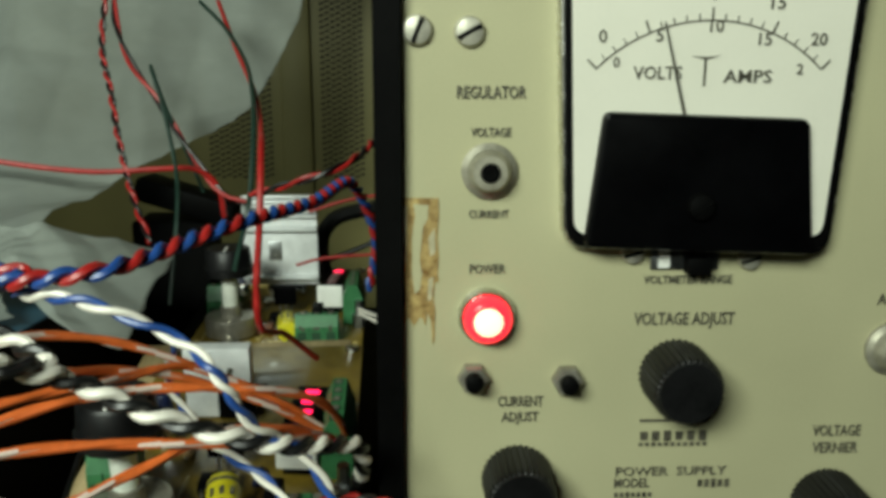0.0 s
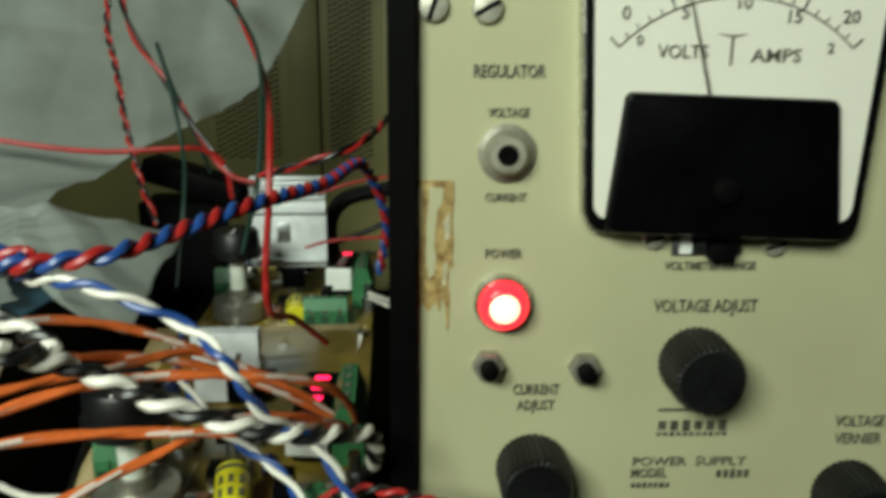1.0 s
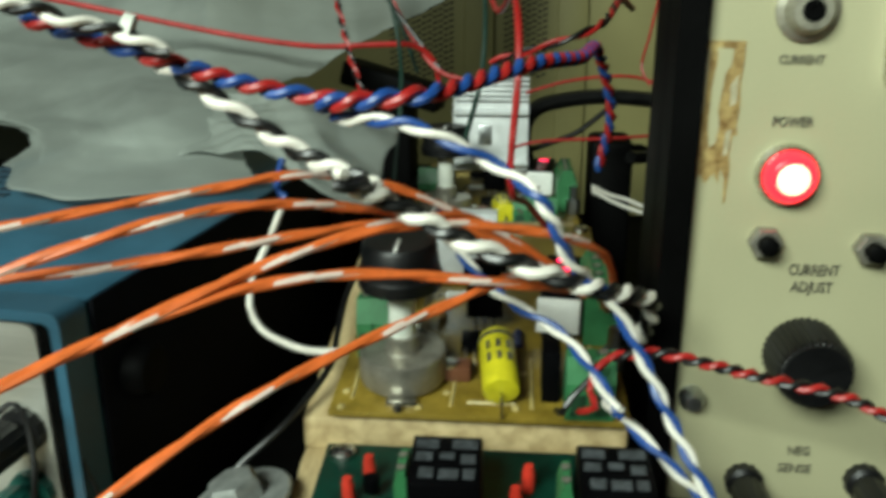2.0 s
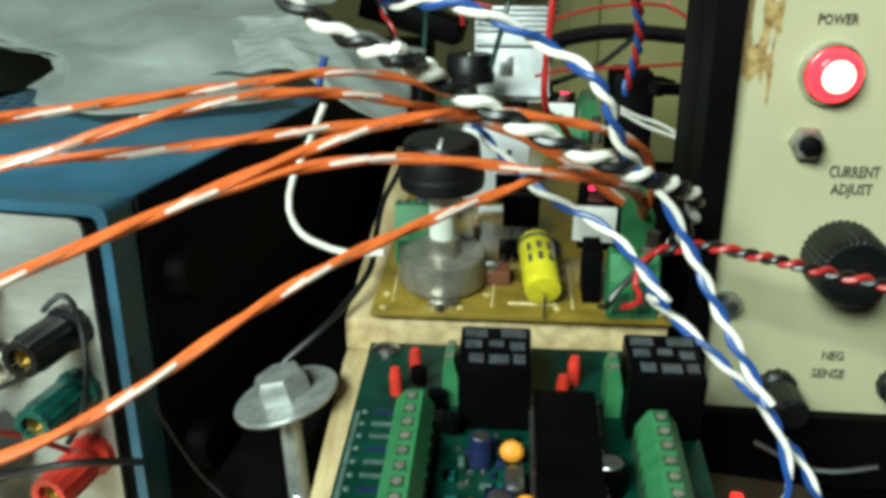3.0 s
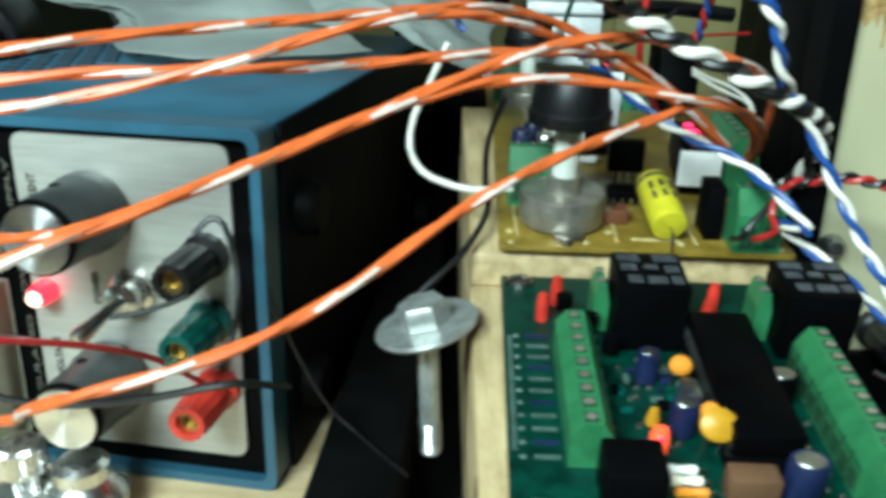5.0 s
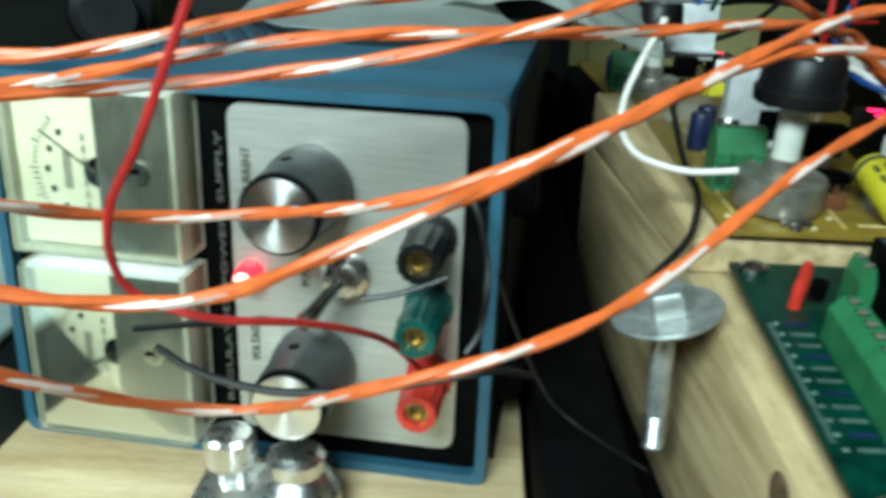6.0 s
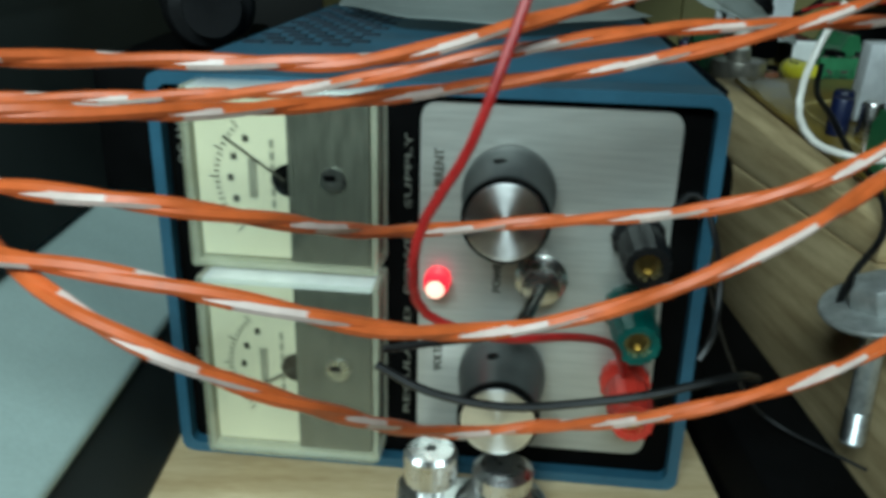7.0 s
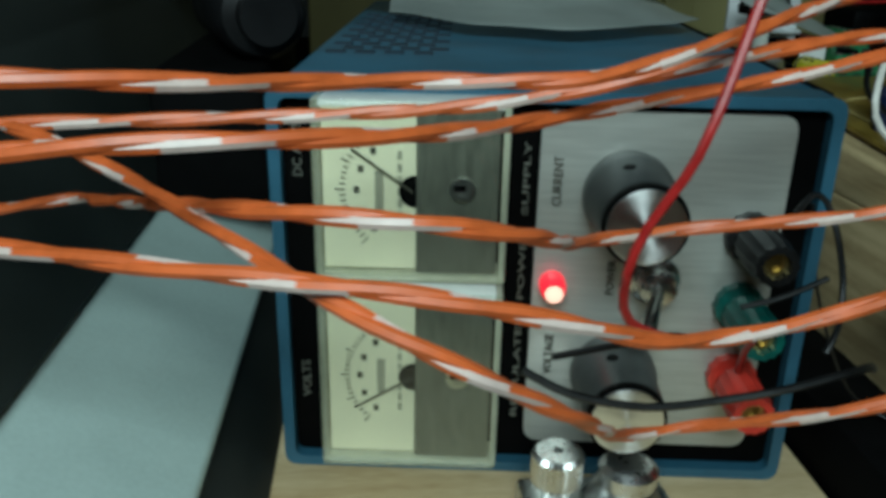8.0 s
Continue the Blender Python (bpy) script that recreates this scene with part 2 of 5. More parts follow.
def tube(points, r, sides=7, step=0.003, bm=None, raw=False, stripe=None):
    """A round wire along points. stripe: (pitch, share) gives part of its length a second colour, in slanting bands."""
    b = bmesh.new()
    path = points if raw else spline(points, step)
    rings = []
    for p, s, u in frames(path):
        rings.append([b.verts.new(p + r * (math.cos(a) * s + math.sin(a) * u)) for a in [2 * math.pi * k / sides for k in range(sides)]])
    run = 0.0
    for i, (r0, r1) in enumerate(zip(rings, rings[1:])):
        run += (path[i + 1] - path[i]).length
        for k in range(sides):
            f = b.faces.new((r0[k], r0[(k + 1) % sides], r1[(k + 1) % sides], r1[k]))
            if stripe and ((run / stripe[0] + 0.22 * math.sin(2 * math.pi * k / sides)) % 1.0) < stripe[1]:
                f.material_index = 1
    b.faces.new(rings[0][::-1])
    b.faces.new(rings[-1])
    bmesh.ops.recalc_face_normals(b, faces=b.faces)
    return merge(bm, b)


def helix(points, r, pitch, phase, step=None, flat=1.0):
    step = step or pitch / 14
    out, run, prev = [], 0.0, None
    for p, s, u in frames(spline(points, step)):
        if prev is not None:
            run += (p - prev).length
        prev = p
        wob = 0.5 * math.sin(run / pitch * 1.7 + phase * 0.1)
        a = 2 * math.pi * run / pitch + phase + wob
        out.append(p + r * (math.cos(a) * s + math.sin(a) * u * flat))
    return out


def twisted(label, points, r, pitch, mats, stripes=(None, None), gap=0.98, name="twisted_wire_pair"):
    root = thing(name, label, "wire")
    for k, m in enumerate(mats):
        path = helix(points, r * gap, pitch, math.pi * 2 * k / len(mats))
        part("strand", tube(path, r, raw=True, stripe=stripes[k]), m, root)
    return root


def wire(label, points, r, m, stripe=None, name="wire"):
    ob = part(name, tube(points, r, stripe=stripe), m)
    return tagged(ob, label, "wire")


def lettering(text, height, m, parent, mt, name="lettering", width=None, thick=0.00015):
    """Printed words as thin raised shapes, centred at mt, in its xy plane."""
    cu = bpy.data.curves.new("t", "FONT")
    cu.body, cu.size, cu.align_x, cu.align_y, cu.extrude, cu.resolution_u = text, height / 0.7, "CENTER", "CENTER", thick, 2
    cu.offset = 0.012 * height
    ob = bpy.data.objects.new("t", cu)
    scene.collection.objects.link(ob)
    bpy.context.view_layer.update()
    me = bpy.data.meshes.new_from_object(ob.evaluated_get(bpy.context.evaluated_depsgraph_get()))
    bpy.data.objects.remove(ob)
    bpy.data.curves.remove(cu)
    if width:
        xs = [v.co.x for v in me.vertices]
        me.transform(Matrix.Diagonal((width / (max(xs) - min(xs)), 1, 1, 1)))
    me.transform(mt)
    me.materials.clear()
    me.materials.append(m)
    o = new(name, me)
    o.parent = parent
    return o


def screw(parent, p, r, axis=(0, -1, 0), m=None, name="screw", turn=0.6, h=0.0022):
    """A domed slotted screw head."""
    b = lathe([(r, 0), (r, h * 0.35), (r * 0.85, h * 0.8), (r * 0.4, h), (0, h)], p, axis, 22)
    s = part(name, b, m or HEADS, parent)
    rot = Vector((0, 0, 1)).rotation_difference(Vector(axis)).to_matrix().to_4x4() @ Matrix.Rotation(turn, 4, "Z")
    part("slot", box(Vector(p) + Vector(axis) * (h * 0.93), (r * 1.7, r * 0.28, h * 0.3), rot=rot), BLACK, s)
    return s


# ---- setting ----
def slab(name, c, s, m, label, bevel=0.0):
    return tagged(part(name, box(c, s, bevel), m), label, name.split("_")[0], kind="structure")


slab("floor", (0, 0, -0.83), (3.2, 3.2, 0.06), FLOORP, "dark grey vinyl floor under the bench")
slab("ceiling", (0, 0, 1.65), (3.2, 3.2, 0.06), CEILP, "plain off-white ceiling over the bench")
slab("wall_north", (0, 0.95, 0.41), (3.2, 0.06, 2.42), WALLP, "plain painted wall behind the bench")
slab("wall_south", (0, -1.63, 0.41), (3.2, 0.06, 2.42), WALLP, "plain painted wall facing the bench")
slab("wall_west", (-1.63, 0, 0.41), (0.06, 3.2, 2.42), WALLP, "plain painted wall beside the bench")
slab("wall_east", (1.63, 0, 0.41), (0.06, 3.2, 2.42), WALLP, "plain painted wall beside the bench")

bench = thing("workbench", "black-topped workbench crowded with electronics", "bench", pose(0, 0, 0))
part("top", box((0, 0.25, -0.025), (2.4, 1.25, 0.05), 0.004), BENCH, bench)
for x in (-1.1, 1.1):
    for y in (-0.3, 0.8):
        part("leg", box((x, y, -0.425), (0.06, 0.06, 0.75), 0.004), BLACK, bench)

# ---- helpers for plates standing upright, facing -y ----
UP = Matrix.Rotation(math.pi / 2, 4, "X")


def rounded(pts, r, n=5):
    """A polygon with rounded corners."""
    out = []
    k = len(pts)
    for i in range(k):
        a, b, c = (Vector(pts[(i + j) % k]) for j in (-1, 0, 1))
        d0, d1 = (a - b).normalized(), (c - b).normalized()
        q = min(r, (a - b).length * 0.45, (c - b).length * 0.45)
        for t in range(n + 1):
            s = t / n
            out.append((b + d0 * q) * (1 - s) ** 2 + b * 2 * s * (1 - s) + (b + d1 * q) * s * s)
    return out


def plate(pts, y0, y1, bevel=0.0, bm=None):
    """An upright plate with an outline in x and z, from y0 (back) to y1 (front)."""
    b = bmesh.new()
    f = b.faces.new([b.verts.new((p[0], y0, p[1])) for p in pts])
    bmesh.ops.recalc_face_normals(b, faces=[f])
    ext = bmesh.ops.extrude_face_region(b, geom=[f])
    vs = [v for v in ext["geom"] if isinstance(v, bmesh.types.BMVert)]
    bmesh.ops.translate(b, vec=(0, y1 - y0, 0), verts=vs)
    bmesh.ops.recalc_face_normals(b, faces=b.faces)
    if bevel:
        front = [e for e in b.edges if all(abs(v.co.y - y1) < 1e-7 for v in e.verts)]
        bmesh.ops.bevel(b, geom=front, offset=bevel, segments=2, profile=0.5, affect="EDGES")
    return merge(bm, b)


def rect(x0, z0, x1, z1):
    return [(x0, z0), (x1, z0), (x1, z1), (x0, z1)]


def ring(outer, inner, y0, y1):
    """An upright flat frame between two outlines with the same count of points."""
    b = bmesh.new()
    o0, o1, i0, i1 = ([b.verts.new((p[0], y, p[1])) for p in q] for q, y in ((outer, y0), (outer, y1), (inner, y0), (inner, y1)))
    n = len(outer)
    for k in range(n):
        j = (k + 1) % n
        for u, v in ((o0, o1), (o1, i1), (i1, i0), (i0, o0)):
            b.faces.new((u[k], u[j], v[j], v[k]))
    bmesh.ops.recalc_face_normals(b, faces=b.faces)
    return b


def words(text, x, z, w, h, parent, y=-0.0004, m=INK):
    return lettering(text, h, m, parent, Matrix.Translation((x, y, z)) @ UP, width=w)


def bars(x, z, w, h, n, parent, y=-0.0004, m=INK, name="printed_bar"):
    """Unreadable print: a row of small upright bars."""
    for k in range(n):
        cx = x - w / 2 + (k + 0.5) * w / n
        part(name, box((cx, y, z), (w / n * 0.62, 0.0003, h * (0.8 + 0.2 * ((k * 7) % 3) / 2))), m, parent, smooth=False)



# ---- beige bench supply ----
psu = thing("power_supply", "scuffed beige bench power supply with voltmeter and lit red lamp", "power supply", pose(0, 0, 0.0005))
part("case", box((0.1095, 0.0285, 0.128), (0.213, 0.041, 0.224), 0.003), BLACK, psu, "black steel front housing")
part("chassis", box((0.1350, 0.172, 0.120), (0.150, 0.246, 0.200), 0.003), BLACK, psu, "narrower black steel chassis")
outer, inner = rounded(rect(0.0015, 0.014, 0.2175, 0.242), 0.004), rounded(rect(0.0082, 0.036, 0.211, 0.236), 0.003)
part("front_frame", ring(outer, inner, 0.010, -0.004), BLACK, psu, "black painted frame")
panel = part("front_panel", plate(rounded(rect(0.0082, 0.036, 0.211, 0.236), 0.003), 0.008, 0.0), BEIGE, psu, "beige enamel panel")
for x, z, a in ((0.0123, 0.2015, 1.2), (0.0250, 0.2012, 0.5)):
    screw(psu, (x, 0, z), 0.0038, turn=a)
for w in (("REGULATOR", 0.0305, 0.1866, 0.0172, 0.0030), ("VOLTAGE", 0.0307, 0.1768, 0.0100, 0.0022), ("CURRENT", 0.0304, 0.1560, 0.0102, 0.0020),
          ("POWER", 0.0302, 0.1415, 0.0093, 0.0024), ("CURRENT", 0.0398, 0.1045, 0.0122, 0.0029), ("ADJUST", 0.0398, 0.1000, 0.0100, 0.0028),
          ("VOLTAGE ADJUST", 0.0830, 0.1275, 0.0270, 0.0034), ("VOLTMETER RANGE", 0.0832, 0.1383, 0.0235, 0.0022),
          ("POWER  SUPPLY", 0.0822, 0.0832, 0.0310, 0.0026), ("MODEL", 0.0714, 0.0797, 0.0098, 0.0028),
          ("VOLTAGE", 0.1280, 0.0947, 0.0135, 0.0032), ("VERNIER", 0.1280, 0.0896, 0.0128, 0.0032), ("NEG", 0.0425, 0.0532, 0.0055, 0.0026), ("SENSE", 0.0420, 0.0478, 0.0085, 0.0026)):
    words(w[0], w[1], w[2], w[3], w[4], psu)
bars(0.0822, 0.0940, 0.0195, 0.0030, 6, psu)
bars(0.0822, 0.0915, 0.0195, 0.0011, 11, psu)
bars(0.0945, 0.0795, 0.0095, 0.0026, 5, psu)
bars(0.0720, 0.0762, 0.0110, 0.0016, 7, psu)
part("printed_line", box((0.0822, -0.0003, 0.0985), (0.019, 0.0003, 0.0007)), INK, psu)

jk = part("test_jack", lathe([(0.0071, 0), (0.0071, 0.0012), (0.0062, 0.0018), (0.0056, 0.0022), (0.0052, 0.004), (0.0042, 0.0055), (0.0026, 0.0056), (0.0024, 0.002), (0, 0.002)], (0.0303, 0, 0.1672), (0, -1, 0), 30), WORN, psu, "nickel-plated jack")
part("bore", lathe([(0.0024, 0), (0.0024, 0.0009), (0.0011, 0.0009), (0.0011, 0.0003), (0, 0.0003)], (0.0303, -0.0048, 0.1672), (0, -1, 0), 18), BLACK, jk)
pl = part("pilot_lamp", lathe([(0.0076, 0), (0.0076, 0.0015), (0.0070, 0.003), (0.0062, 0.003), (0.0060, 0.001), (0, 0.001)], (0.0303, 0, 0.1289), (0, -1, 0), 30), CHROME, psu, "chrome lamp bezel")
part("lens", lathe([(0.0064, 0), (0.0064, 0.0032), (0.0052, 0.0052), (0.0046, 0.0056)], (0.0303, -0.001, 0.1289), (0, -1, 0), 30), LAMPRED, pl, "glowing red lens")
part("bulb", lathe([(0.0041, 0), (0.0038, 0.0006), (0.0027, 0.0012), (0, 0.0015)], (0.0303, -0.0060, 0.1289), (0, -1, 0), 24), LAMPHOT, pl, "bright lamp core")
for x, z in ((0.0269, 0.1119), (0.0521, 0.1110)):
    n = part("hex_nut", lathe([(0.0042, 0), (0.0042, 0.003), (0.0036, 0.0036), (0, 0.0036)], (x, 0, z), (0, -1, 0), 6), POTM, psu, "dull hexagon nut")
    part("shaft", lathe([(0.0024, 0), (0.0024, 0.003), (0.0018, 0.0034), (0, 0.0034)], (x, -0.0034, z), (0, -1, 0), 16), BLACK, n, "dark slotted shaft")
for x, z, r in ((0.0811, 0.1125, 0.0097), (0.0392, 0.0825, 0.0097), (0.1262, 0.0740, 0.0098)):
    k = part("knob", lathe([(r * 1.02, 0.001), (r, 0.0022), (r * 0.97, 0.0130), (r * 0.90, 0.0146), (r * 0.84, 0.0149)], (x, 0, z), (0, -1, 0), bm=None, flutes=34, depth=0.0006), KNOB, psu, "black fluted knob")
    part("cap", lathe([(r * 0.84, 0), (r * 0.82, 0.0006), (0, 0.0004)], (x, -0.0147, z), (0, -1, 0), 24), KNOB, k)
# scale meter
mt = part("panel_meter", plate(rounded([(0.0490, 0.1480), (0.1178, 0.1455), (0.1218, 0.2320), (0.0450, 0.2320)], 0.006), 0.0, -0.0050, 0.001), CHROME, psu, "rounded meter with bright rim")
part("bezel", plate(rounded([(0.0497, 0.1487), (0.1169, 0.1464), (0.1208, 0.2312), (0.0459, 0.2312)], 0.006), -0.0050, -0.0060, 0.0006), BLACK, mt, "glossy black bezel")
part("dial", plate(rounded([(0.0513, 0.1520), (0.1145, 0.1510), (0.1180, 0.2292), (0.0478, 0.2292)], 0.004), -0.0060, -0.0066), WHITEDIAL, mt, "white meter dial")
part("cover", plate(rounded([(0.0535, 0.1490), (0.1116, 0.1468), (0.1076, 0.1808), (0.0572, 0.1825)], 0.0022), -0.0066, -0.0094, 0.0012), GLOSS, mt, "glossy black meter cover")
screw(mt, (0.0818, -0.0094, 0.1595), 0.0036, m=BLACK)
YD = -0.0068


def dialpt(a, r):
    return (0.0824 + r * math.sin(radians(a)), 0.1652 + r * math.cos(radians(a)))


arc = None
for k in range(40):
    a0, a1 = -45 + k * 2.25, -45 + (k + 1) * 2.25
    (x0, z0), (x1, z1) = dialpt(a0, 0.0385), dialpt(a1, 0.0385)
    arc = plate([(x0, z0), dialpt(a0, 0.0389), dialpt(a1, 0.0389), (x1, z1)], -0.0066, YD, bm=arc)
for k in range(21):
    a = -45 + k * 4.5
    w, l = (0.0005, 0.0030) if k % 5 == 0 else (0.0003, 0.0016)
    (x0, z0), (x1, z1) = dialpt(a, 0.0387), dialpt(a, 0.0387 + l)
    d = Vector((x1 - x0, z1 - z0)).normalized().orthogonal() * w / 2
    arc = plate([(x0 - d.x, z0 - d.y), (x0 + d.x, z0 + d.y), (x1 + d.x, z1 + d.y), (x1 - d.x, z1 - d.y)], -0.0066, YD, bm=arc)
tagged(part("scale", arc, INK, mt), kind="stuff")
for s, x, z, h in (("0", 0.0563, 0.2000, 0.0030), ("5", 0.0700, 0.2003, 0.0030), ("10", 0.0832, 0.2025, 0.0029), ("15", 0.0952, 0.1995, 0.0029), ("20", 0.1086, 0.1995, 0.0029),
                   ("0", 0.0598, 0.1940, 0.0024), ("2", 0.1046, 0.1925, 0.0024), ("15", 0.0976, 0.2080, 0.0032), ("1", 0.0826, 0.2100, 0.0032), ("VOLTS", 0.0700, 0.1915, 0.0030), ("AMPS", 0.0920, 0.1907, 0.0030)):
    words(s, x, z, None if len(s) < 3 else 0.0118, h, mt, y=YD)
part("emblem", plate([(0.0811, 0.1885), (0.0817, 0.1885), (0.0817, 0.1948), (0.0850, 0.1957), (0.0814, 0.1954), (0.0778, 0.1957), (0.0811, 0.1948)], -0.0066, YD), INK, mt, "thin printed emblem")
(nx0, nz0), (nx1, nz1) = (0.0768, 0.182), (0.0708, 0.2035)
part("needle", plate([(nx0 - 0.0004, nz0), (nx0 + 0.0004, nz0), (nx1 + 0.00022, nz1), (nx1 - 0.00022, nz1)], -0.0075, -0.0077), INK, mt, "thin black needle")
# range switch under the meter
for x, z in ((0.0680, 0.1470), (0.0990, 0.1452)):
    screw(psu, (x, 0, z - 0.0012), 0.0030, turn=0.3)
rs = part("range_switch", box((0.0818, -0.0004, 0.1438), (0.018, 0.0012, 0.0050), 0.0003), STEEL, psu, "small metal slide switch")
part("slider", box((0.0845, -0.0028, 0.1430), (0.0062, 0.005, 0.0044), 0.0004), BLACK, rs, "black slider")
part("marker", box((0.0762, -0.0012, 0.1440), (0.0030, 0.0006, 0.0042)), WHITEP, rs)
j2 = part("terminal_jack", lathe([(0.0072, 0), (0.0072, 0.0012), (0.0060, 0.0018), (0.0055, 0.0024), (0.0052, 0.004), (0.0042, 0.0055), (0.0026, 0.0056), (0.0024, 0.002), (0, 0.002)], (0.1400, 0, 0.1188), (0, -1, 0), 30), WORN, psu, "nickel-plated jack")
part("bore", lathe([(0.0024, 0), (0.0024, 0.0009), (0.0011, 0.0009), (0.0011, 0.0003), (0, 0.0003)], (0.1400, -0.0048, 0.1188), (0, -1, 0), 18), BLACK, j2)
words("AC", 0.1372, 0.1325, 0.0046, 0.0030, psu)
part("terminal_nut", lathe([(0.0033, 0), (0.0033, 0.003), (0.002, 0.005), (0, 0.005)], (0.0130, 0, 0.0680), (0, -1, 0), 14), STEEL, psu)
for x, z in ((0.0600, 0.0455), (0.0290, 0.0435)):
    part("binding_post", lathe([(0.0052, 0), (0.0052, 0.003), (0.0040, 0.004), (0.0046, 0.006), (0.0046, 0.016), (0.0038, 0.017), (0, 0.017)], (x, 0, z), (0, -1, 0), flutes=12, depth=0.0004), KNOB, psu, "black binding post")
# tape residue
st = part("tape_residue", plate([(0.0083, 0.1603), (0.0176, 0.1602), (0.0177, 0.1560), (0.0173, 0.1500), (0.0177, 0.1450), (0.0174, 0.1400), (0.0178, 0.1385), (0.0166, 0.1378), (0.0163, 0.1330), (0.0168, 0.1305), (0.0165, 0.1215),
                                (0.0160, 0.1212), (0.0157, 0.1275), (0.0146, 0.1300), (0.0143, 0.1262), (0.0130, 0.1288), (0.0112, 0.1262), (0.0098, 0.1285), (0.0083, 0.1265)], 0, -0.00025), STAIN, psu, "brown dried tape residue", smooth=False)
part("bare_patch", plate([(0.0112, 0.1588), (0.0150, 0.1584), (0.0148, 0.1548), (0.0136, 0.1528), (0.0130, 0.1470), (0.0127, 0.1440), (0.0133, 0.1405), (0.0128, 0.1362), (0.0114, 0.1350), (0.0107, 0.1400), (0.0108, 0.1500), (0.0116, 0.1560)], -0.00025, -0.0004), BEIGE, st, smooth=False)
part("bare_patch", plate([(0.0150, 0.1500), (0.0166, 0.1525), (0.0168, 0.1460), (0.0154, 0.1450)], -0.00025, -0.0004), PALE, st, smooth=False)
part("bare_patch", plate([(0.0084, 0.1580), (0.0096, 0.1585), (0.0093, 0.1440), (0.0084, 0.1420)], -0.00025, -0.0004), PALE, st, smooth=False)
part("bare_patch", plate([(0.0150, 0.1390), (0.0163, 0.1395), (0.0158, 0.1335), (0.0148, 0.1330)], -0.00025, -0.0004), PALE, st, smooth=False)

# ---- wooden beam, black block and bolt between the instruments ----
BOARD = pose(-0.0790, -0.0275, 0.0718, 0, 0, 1.5)
RISE = 5.0
BEAM = pose(-0.0858, -0.0300, 0.0615, 0, 0, 3.6)
SLOPE = 9.0
bv = bmesh.new()
side = [(-0.190, -0.0610), (0.150, -0.0610), (0.150, 0.0), (0.0, 0.0), (-0.190, -0.190 * math.tan(radians(SLOPE)))]
lf, rt = ([bv.verts.new((x, y, z)) for y, z in side] for x in (0.0, 0.081))
for k in range(5):
    bv.faces.new((lf[k], lf[(k + 1) % 5], rt[(k + 1) % 5], rt[k]))
bv.faces.new(lf[::-1]), bv.faces.new(rt)
bmesh.ops.recalc_face_normals(bv, faces=bv.faces)
bmesh.ops.bevel(bv, geom=bv.edges[:], offset=0.0012, segments=2, profile=0.5, affect="EDGES")
beam = tagged(part("wooden_beam", bv, PINE), "raw pine beam carrying the circuit boards", "wooden beam")
beam.matrix_basis = BEAM
rv = bmesh.new()
wedge = [(0.004, 0.0002), (0.141, 0.0002), (0.141, 0.0092 + 0.137 * math.tan(radians(RISE))), (0.004, 0.0092)]
lf, rt = ([rv.verts.new((x, y, z)) for y, z in wedge] for x in (0.0002, 0.0808))
for k in range(4):
    rv.faces.new((lf[k], lf[(k + 1) % 4], rt[(k + 1) % 4], rt[k]))
rv.faces.new(lf[::-1]), rv.faces.new(rt)
bmesh.ops.recalc_face_normals(rv, faces=rv.faces)
bmesh.ops.bevel(rv, geom=rv.edges[:], offset=0.0008, segments=2, profile=0.5, affect="EDGES")
part("riser", rv, PINE, beam, "pale pine wedge under the amber board")
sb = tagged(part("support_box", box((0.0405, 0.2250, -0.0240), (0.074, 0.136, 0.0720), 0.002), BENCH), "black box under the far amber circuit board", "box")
sb.matrix_basis = BEAM @ Matrix.Translation((0, 0, -0.0008))
part("knot", lathe([(0.0045, 0), (0.0040, 0.0004), (0, 0.0005)], (0.0002, -0.062, -0.016), (-1, 0, 0), 14), mat("dark_knot", (0.14, 0.085, 0.04), 0.7, vary=0.3, scale=300), beam, "dark knot")
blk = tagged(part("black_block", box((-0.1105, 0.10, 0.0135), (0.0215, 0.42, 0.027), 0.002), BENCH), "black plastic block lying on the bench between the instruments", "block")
bolt = thing("bolt", "zinc-plated hex bolt with large washer standing in black block", "bolt", pose(-0.0938, -0.0468, 0.0255, 2, -2, 0))
part("shank", lathe([(0.0026, 0), (0.0026, 0.008), (0.0024, 0.0085), (0.0026, 0.009), (0.0026, 0.0365)], seg=18), ZINC, bolt)
TIP = Matrix.Translation((0, 0, 0.0345)) @ Matrix.Rotation(radians(-13), 4, "Y") @ Matrix.Translation((0, 0, -0.0345))
ws = part("washer", lathe([(0.0030, 0.0345), (0.0122, 0.0345), (0.0125, 0.0352), (0.0122, 0.0358), (0.0030, 0.0360)], seg=40), ZINC, bolt, "wide tilted zinc washer")
hd = part("head", lathe([(0.0062, 0.0358), (0.0064, 0.0366), (0.0064, 0.0398), (0.0054, 0.0414), (0.0036, 0.0418), (0, 0.0418)], seg=6), ZINC, bolt, "hexagonal bolt head")
ws.matrix_basis = hd.matrix_basis = TIP
for k in range(9):
    part("thread", lathe([(0.0026, 0), (0.0029, 0.0004), (0.0026, 0.0008)], (0, 0, 0.0006 + k * 0.0009), seg=16), STEEL, bolt)


